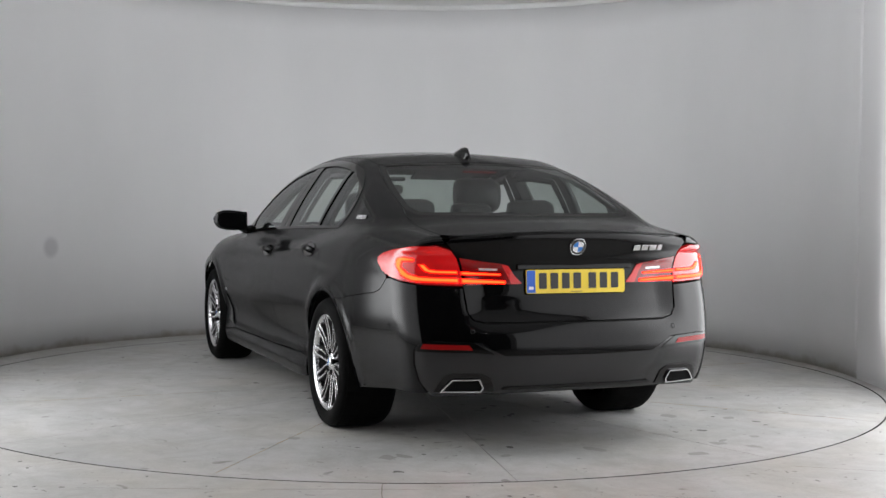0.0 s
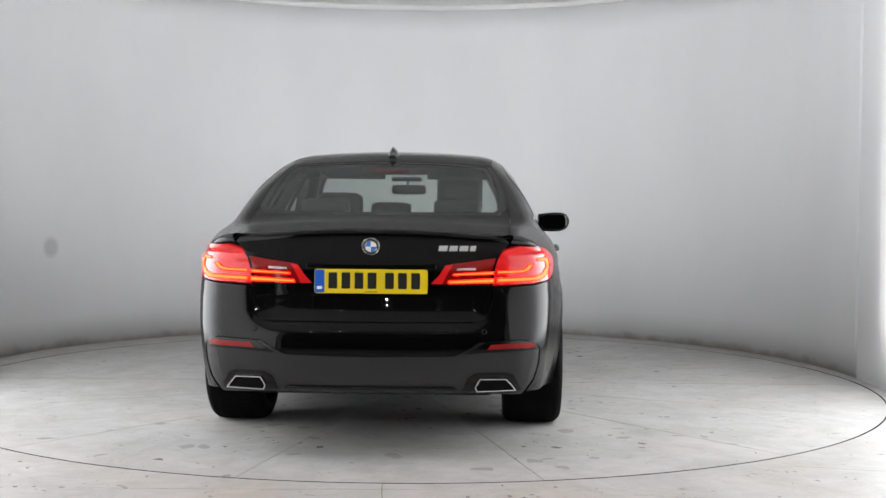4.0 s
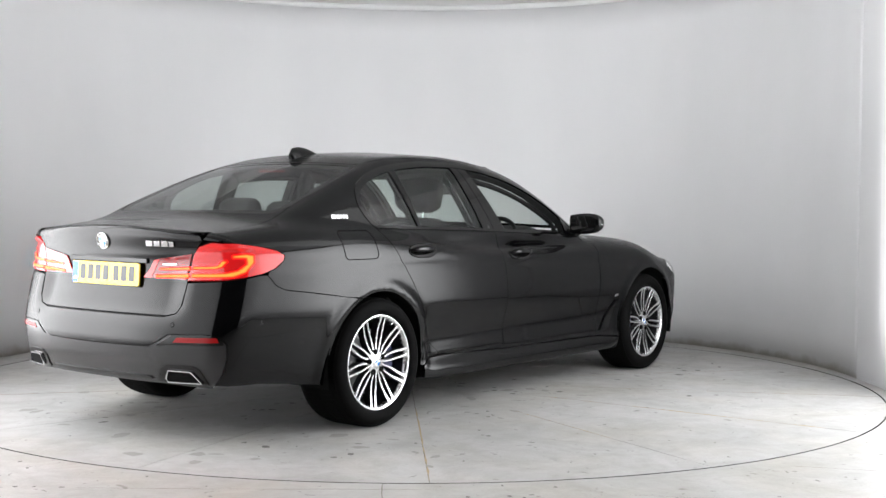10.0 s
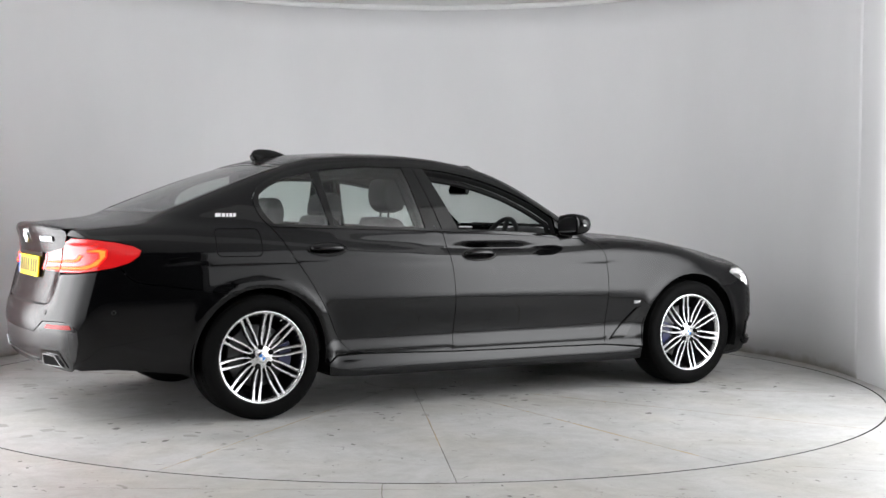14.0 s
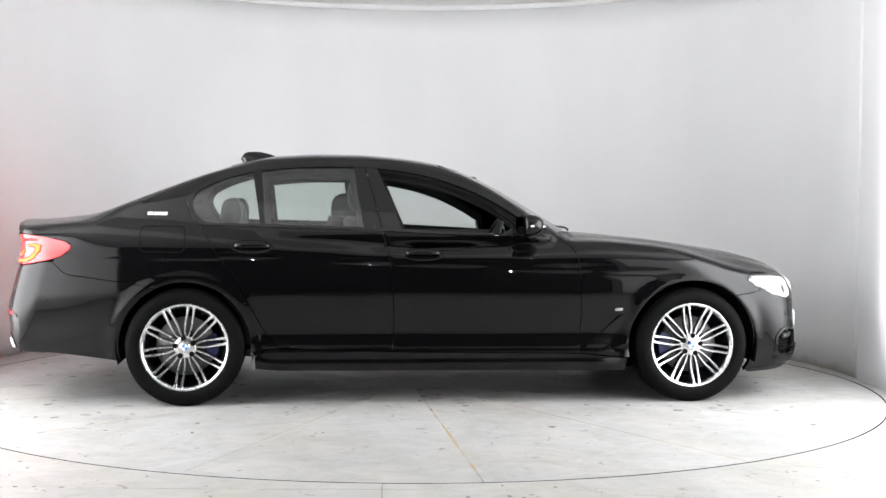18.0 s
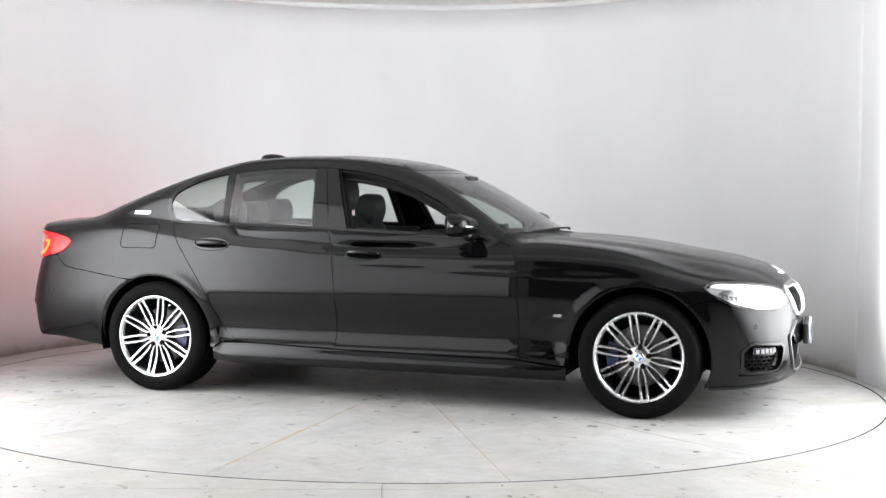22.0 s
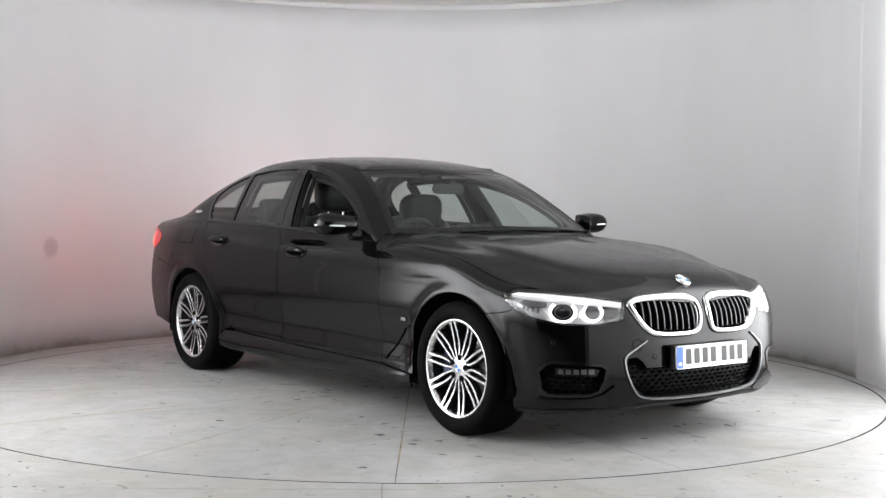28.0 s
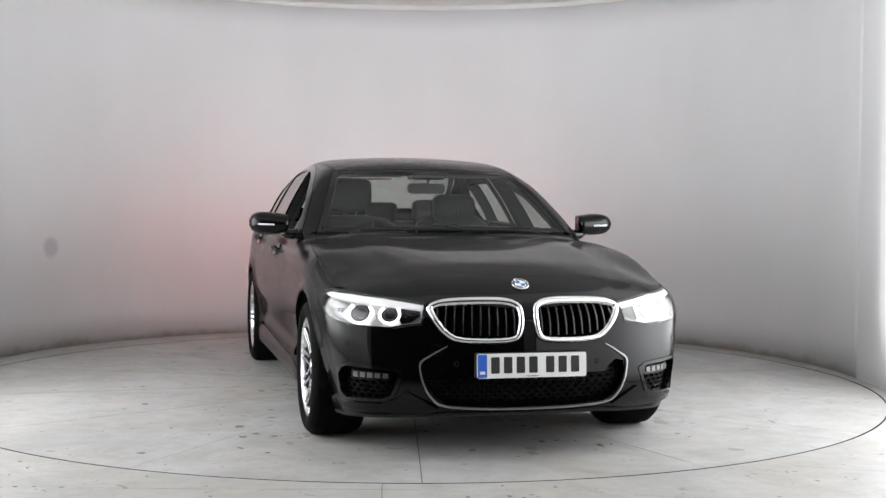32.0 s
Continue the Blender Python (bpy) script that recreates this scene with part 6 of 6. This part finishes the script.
        bm.free()


details()


# ---------------------------------------------------------------- cabin
def cushion(profile, y0, y1, puff=0.02, n=9, taper=0.0):
    """A padded body: a closed (x, z) outline spread across y with rounded flanks."""
    bm = bmesh.new()
    P = np.array(spl(list(profile) + [profile[0]], 4)[:-1])
    c = P.mean(0)
    rows = []
    for k in range(n):
        t = k / (n - 1)
        u = 2 * t - 1
        f = (1 - abs(u) ** 5) ** 0.5 if abs(u) < 1 else 0.0
        f = 0.80 + 0.20 * f
        y = (y0 + y1) / 2 + u * (y1 - y0) / 2
        rows.append([bm.verts.new((c[0] + (x - c[0]) * f, y, c[1] + (z - c[1]) * f)) for x, z in P])
    m = len(P)
    for A, B in zip(rows, rows[1:]):
        for i in range(m):
            bm.faces.new((A[i], A[(i + 1) % m], B[(i + 1) % m], B[i]))
    bm.faces.new(rows[0])
    bm.faces.new(rows[-1])
    bmesh.ops.recalc_face_normals(bm, faces=bm.faces[:])
    return bm


def front_seat(y, dx, dz):
    """Backrest and headrest set back by dx, the headrest raised by dz."""
    def at(pts, up=0.0):
        return [(x + dx, z + up) for x, z in pts]

    base = part("front_seat", cushion(at([(0.30, 0.50), (0.28, 0.60), (0.0, 0.60), (-0.22, 0.56), (-0.26, 0.44), (0.18, 0.42)]), y - 0.26, y + 0.26), M_LEATHER, car, "black leather front seat", smooth=True)
    part("seat_back", cushion(at([(-0.10, 0.52), (-0.20, 0.90), (-0.265, 1.05), (-0.33, 1.085), (-0.385, 1.05), (-0.345, 0.80), (-0.27, 0.50)]), y - 0.245, y + 0.245), M_LEATHER, base, "black leather backrest", smooth=True)
    part("headrest", cushion(at([(-0.235, 1.085), (-0.205, 1.18), (-0.225, 1.275), (-0.29, 1.292), (-0.35, 1.245), (-0.355, 1.13), (-0.30, 1.072)], dz), y - 0.14, y + 0.14), M_LEATHER, base, "black leather headrest", smooth=True)
    for dy in (-0.055, 0.055):
        part("headrest_post", tube([(dx - 0.305, y + dy, 1.04), (dx - 0.298, y + dy, 1.12 + dz)], 0.006, 10), M_CHROME, base, "chrome headrest post")
    part("seat_shell", cushion(at([(-0.35, 0.55), (-0.40, 0.85), (-0.405, 1.0), (-0.385, 1.0), (-0.36, 0.80), (-0.31, 0.52)]), y - 0.22, y + 0.22), M_INNER, base, smooth=True)


def cabin():
    front_seat(-0.37, -0.19, 0.04)
    front_seat(0.37, -0.28, -0.06)
    bench = part("rear_bench", cushion([(-0.62, 0.44), (-0.62, 0.56), (-0.85, 0.565), (-1.10, 0.52), (-1.12, 0.42)], -0.68, 0.68), M_LEATHER, car, "black leather rear bench", smooth=True)
    part("bench_back", cushion([(-1.02, 0.52), (-1.13, 0.80), (-1.22, 1.0), (-1.28, 1.035), (-1.33, 1.0), (-1.24, 0.6), (-1.18, 0.48)], -0.68, 0.68), M_LEATHER, bench, smooth=True)
    for y, zt_, w in ((-0.37, 1.185, 0.13), (0.0, 1.165, 0.11), (0.37, 1.185, 0.13)):
        part("rear_headrest", cushion([(-1.20, 1.03), (-1.19, zt_ - 0.07), (-1.215, zt_), (-1.265, zt_ + 0.008), (-1.31, zt_ - 0.03), (-1.315, 1.03)], y - w, y + w), M_LEATHER, bench, "black rear headrest", smooth=True)
    part("parcel_shelf", box(-1.90, -1.26, -0.66, 0.66, 0.995, 1.02, 0.008), M_INNER, car, "black parcel shelf")
    # lining
    part("cabin_floor", box(-1.30, 1.0, -0.78, 0.78, 0.27, 0.31), M_INNER, car)
    part("bulkhead", box(0.90, 0.95, -0.70, 0.70, 0.28, 0.93), M_DARK, car)
    part("rear_bulkhead", box(-1.40, -1.36, -0.68, 0.68, 0.28, 0.99), M_DARK, car)
    for s in (-1, 1):
        part("door_lining", box(-0.33, 0.62, s * 0.775 - 0.03, s * 0.775 + 0.03, 0.34, 0.985, 0.015), M_INNER, DOORS["R" if s < 0 else "L", "front"], "black door lining")
        part("door_lining", box(-1.28, -0.34, s * 0.765 - 0.03, s * 0.765 + 0.03, 0.34, 1.005, 0.015), M_INNER, DOORS["R" if s < 0 else "L", "rear"], "black door lining")
        part("armrest", box(-0.15, 0.45, s * 0.72 - 0.03, s * 0.72 + 0.03, 0.68, 0.74, 0.02), M_LEATHER, DOORS["R" if s < 0 else "L", "front"])
    # dashboard
    bm = cushion([(0.44, 0.72), (0.43, 0.86), (0.50, 0.955), (0.62, 0.985), (0.86, 0.975), (0.88, 0.70)], -0.71, 0.71, n=17)
    dash = part("dashboard", bm, M_INNER, car, "black dashboard", smooth=True)
    part("instrument_hood", cushion([(0.45, 0.93), (0.47, 1.00), (0.55, 1.025), (0.66, 0.99), (0.62, 0.93)], -0.53, -0.21), M_INNER, dash, smooth=True)
    part("centre_screen", box(0.455, 0.475, -0.11, 0.17, 0.935, 1.045, 0.006), M_GLOSS, dash, "dark centre display, off")
    part("console", box(-0.25, 0.60, -0.11, 0.11, 0.40, 0.68, 0.04), M_INNER, dash)
    # steering wheel
    c, rr = Vector((0.335, -0.37, 0.905)), 0.183
    ax = Vector((-0.92, 0, 0.39)).normalized()
    u = Vector((0, 1, 0))
    v = ax.cross(u)
    sw = part("steering_wheel", tube([c + u * rr * math.cos(t) + v * rr * math.sin(t) for t in np.radians(np.arange(0, 360, 10))], 0.016, 10, True), M_LEATHER, car, "black leather steering wheel", smooth=True)
    hubm = Matrix((u, v, ax)).transposed().to_4x4()
    part("wheel_boss", moved(prism(rrect(0.17, 0.12, 0.05), -0.04, 0.0, 0.01), Matrix.Translation(c) @ hubm), M_INNER, sw)
    for a in (0, 180, 270):
        t = radians(a)
        part("wheel_spoke", tube([c, c + (u * math.cos(t) + v * math.sin(t)) * rr], 0.016, 8), M_INNER, sw)
    part("steering_column", tube([c - ax * 0.03, c - ax * 0.25], 0.035, 10), M_INNER, sw)
    # mirror, camera box, visors
    mp = Vector(skin("T", [(0.27, 0.0)])[0])
    im = part("inside_mirror", moved(prism(rrect(0.235, 0.062, 0.024), -0.012, 0.012, 0.006), Matrix.Translation((0.245, -0.01, 1.262)) @ Matrix(((0, 0.12, -1), (-1, 0, 0), (0, 1, 0.12))).to_4x4()), M_INNER, car, "rear-view mirror behind the windscreen")
    part("mirror_stalk", tube([(0.25, 0, 1.275), (0.265, 0, 1.315), (0.25, 0, 1.33)], 0.012, 8), M_INNER, im)
    part("mirror_glass", moved(prism(rrect(0.222, 0.050, 0.020), 0.0122, 0.0128), Matrix.Translation((0.245, -0.01, 1.262)) @ Matrix(((0, 0.12, -1), (-1, 0, 0), (0, 1, 0.12))).to_4x4()), M_MIRROR, im)
    part("camera_box", box(0.10, 0.29, -0.10, 0.10, 1.318, 1.345, 0.012), M_INNER, car, "dark sensor housing at the windscreen top")
    for s in (-1, 1):
        part("sun_visor", moved(box(-0.15, 0.0, -0.20, 0.20, -0.008, 0.008, 0.006), Matrix.Translation((0.13, s * 0.34, 1.335)) @ Matrix.Rotation(radians(26), 4, "Y")), M_HEADLINER, car, "dark sun visor, folded up")
    patch("headliner", "T", [sym(np.vstack([sk("T", [(0.12, 0.0), (0.10, -0.3), (0.05, -0.54)]), sk("T", [(0.05, -0.54), (-0.3, -0.57), (-0.8, -0.565), (-1.22, -0.53)]), sk("T", [(-1.22, -0.53), (-1.26, -0.2), (-1.27, 0.0)])]))], M_HEADLINER, off=-0.035, thick=0, gap=0.0, res=0.06, label="dark headliner")
    # inner pillars
    for nm, line, w in (("pillar_lining", [(0.08, -0.575), (0.20, -0.608), (0.36, -0.652), (0.68, -0.760)], 0.045), ("rear_pillar_lining", [(-1.24, -0.555), (-1.40, -0.592), (-1.66, -0.628), (-1.86, -0.640)], 0.05)):
        q = spl(line, 4)
        o = np.vstack([q + (0, 0.012), (q + (0, w))[::-1]])
        both(patch(nm, "T", [o], M_INNER, off=-0.016, thick=0.02, gap=0.0, res=0.02, edge=0.02))


cabin()


def heading(t):
    return 90.0 - RATE * (t - T_ZERO)


def motions():
    times = [0.0, 0.1, 0.2, 0.5] + [k * 1.0 for k in range(1, 32)] + [31.5, 31.8, 31.9, 32.0]
    rows_car, rows_tab = [], []
    for t in times:
        a = radians(heading(t))
        x = CAR_OFF[0] * math.cos(a) - CAR_OFF[1] * math.sin(a)
        y = CAR_OFF[0] * math.sin(a) + CAR_OFF[1] * math.cos(a)
        rows_car.append((t, pose(x, y, 0.0, 0, 0, heading(t))))
        rows_tab.append((t, pose(TABLE[0], TABLE[1], 0.0, 0, 0, heading(t))))
    walk(car, rows_car)
    walk(turntable, rows_tab)


motions()
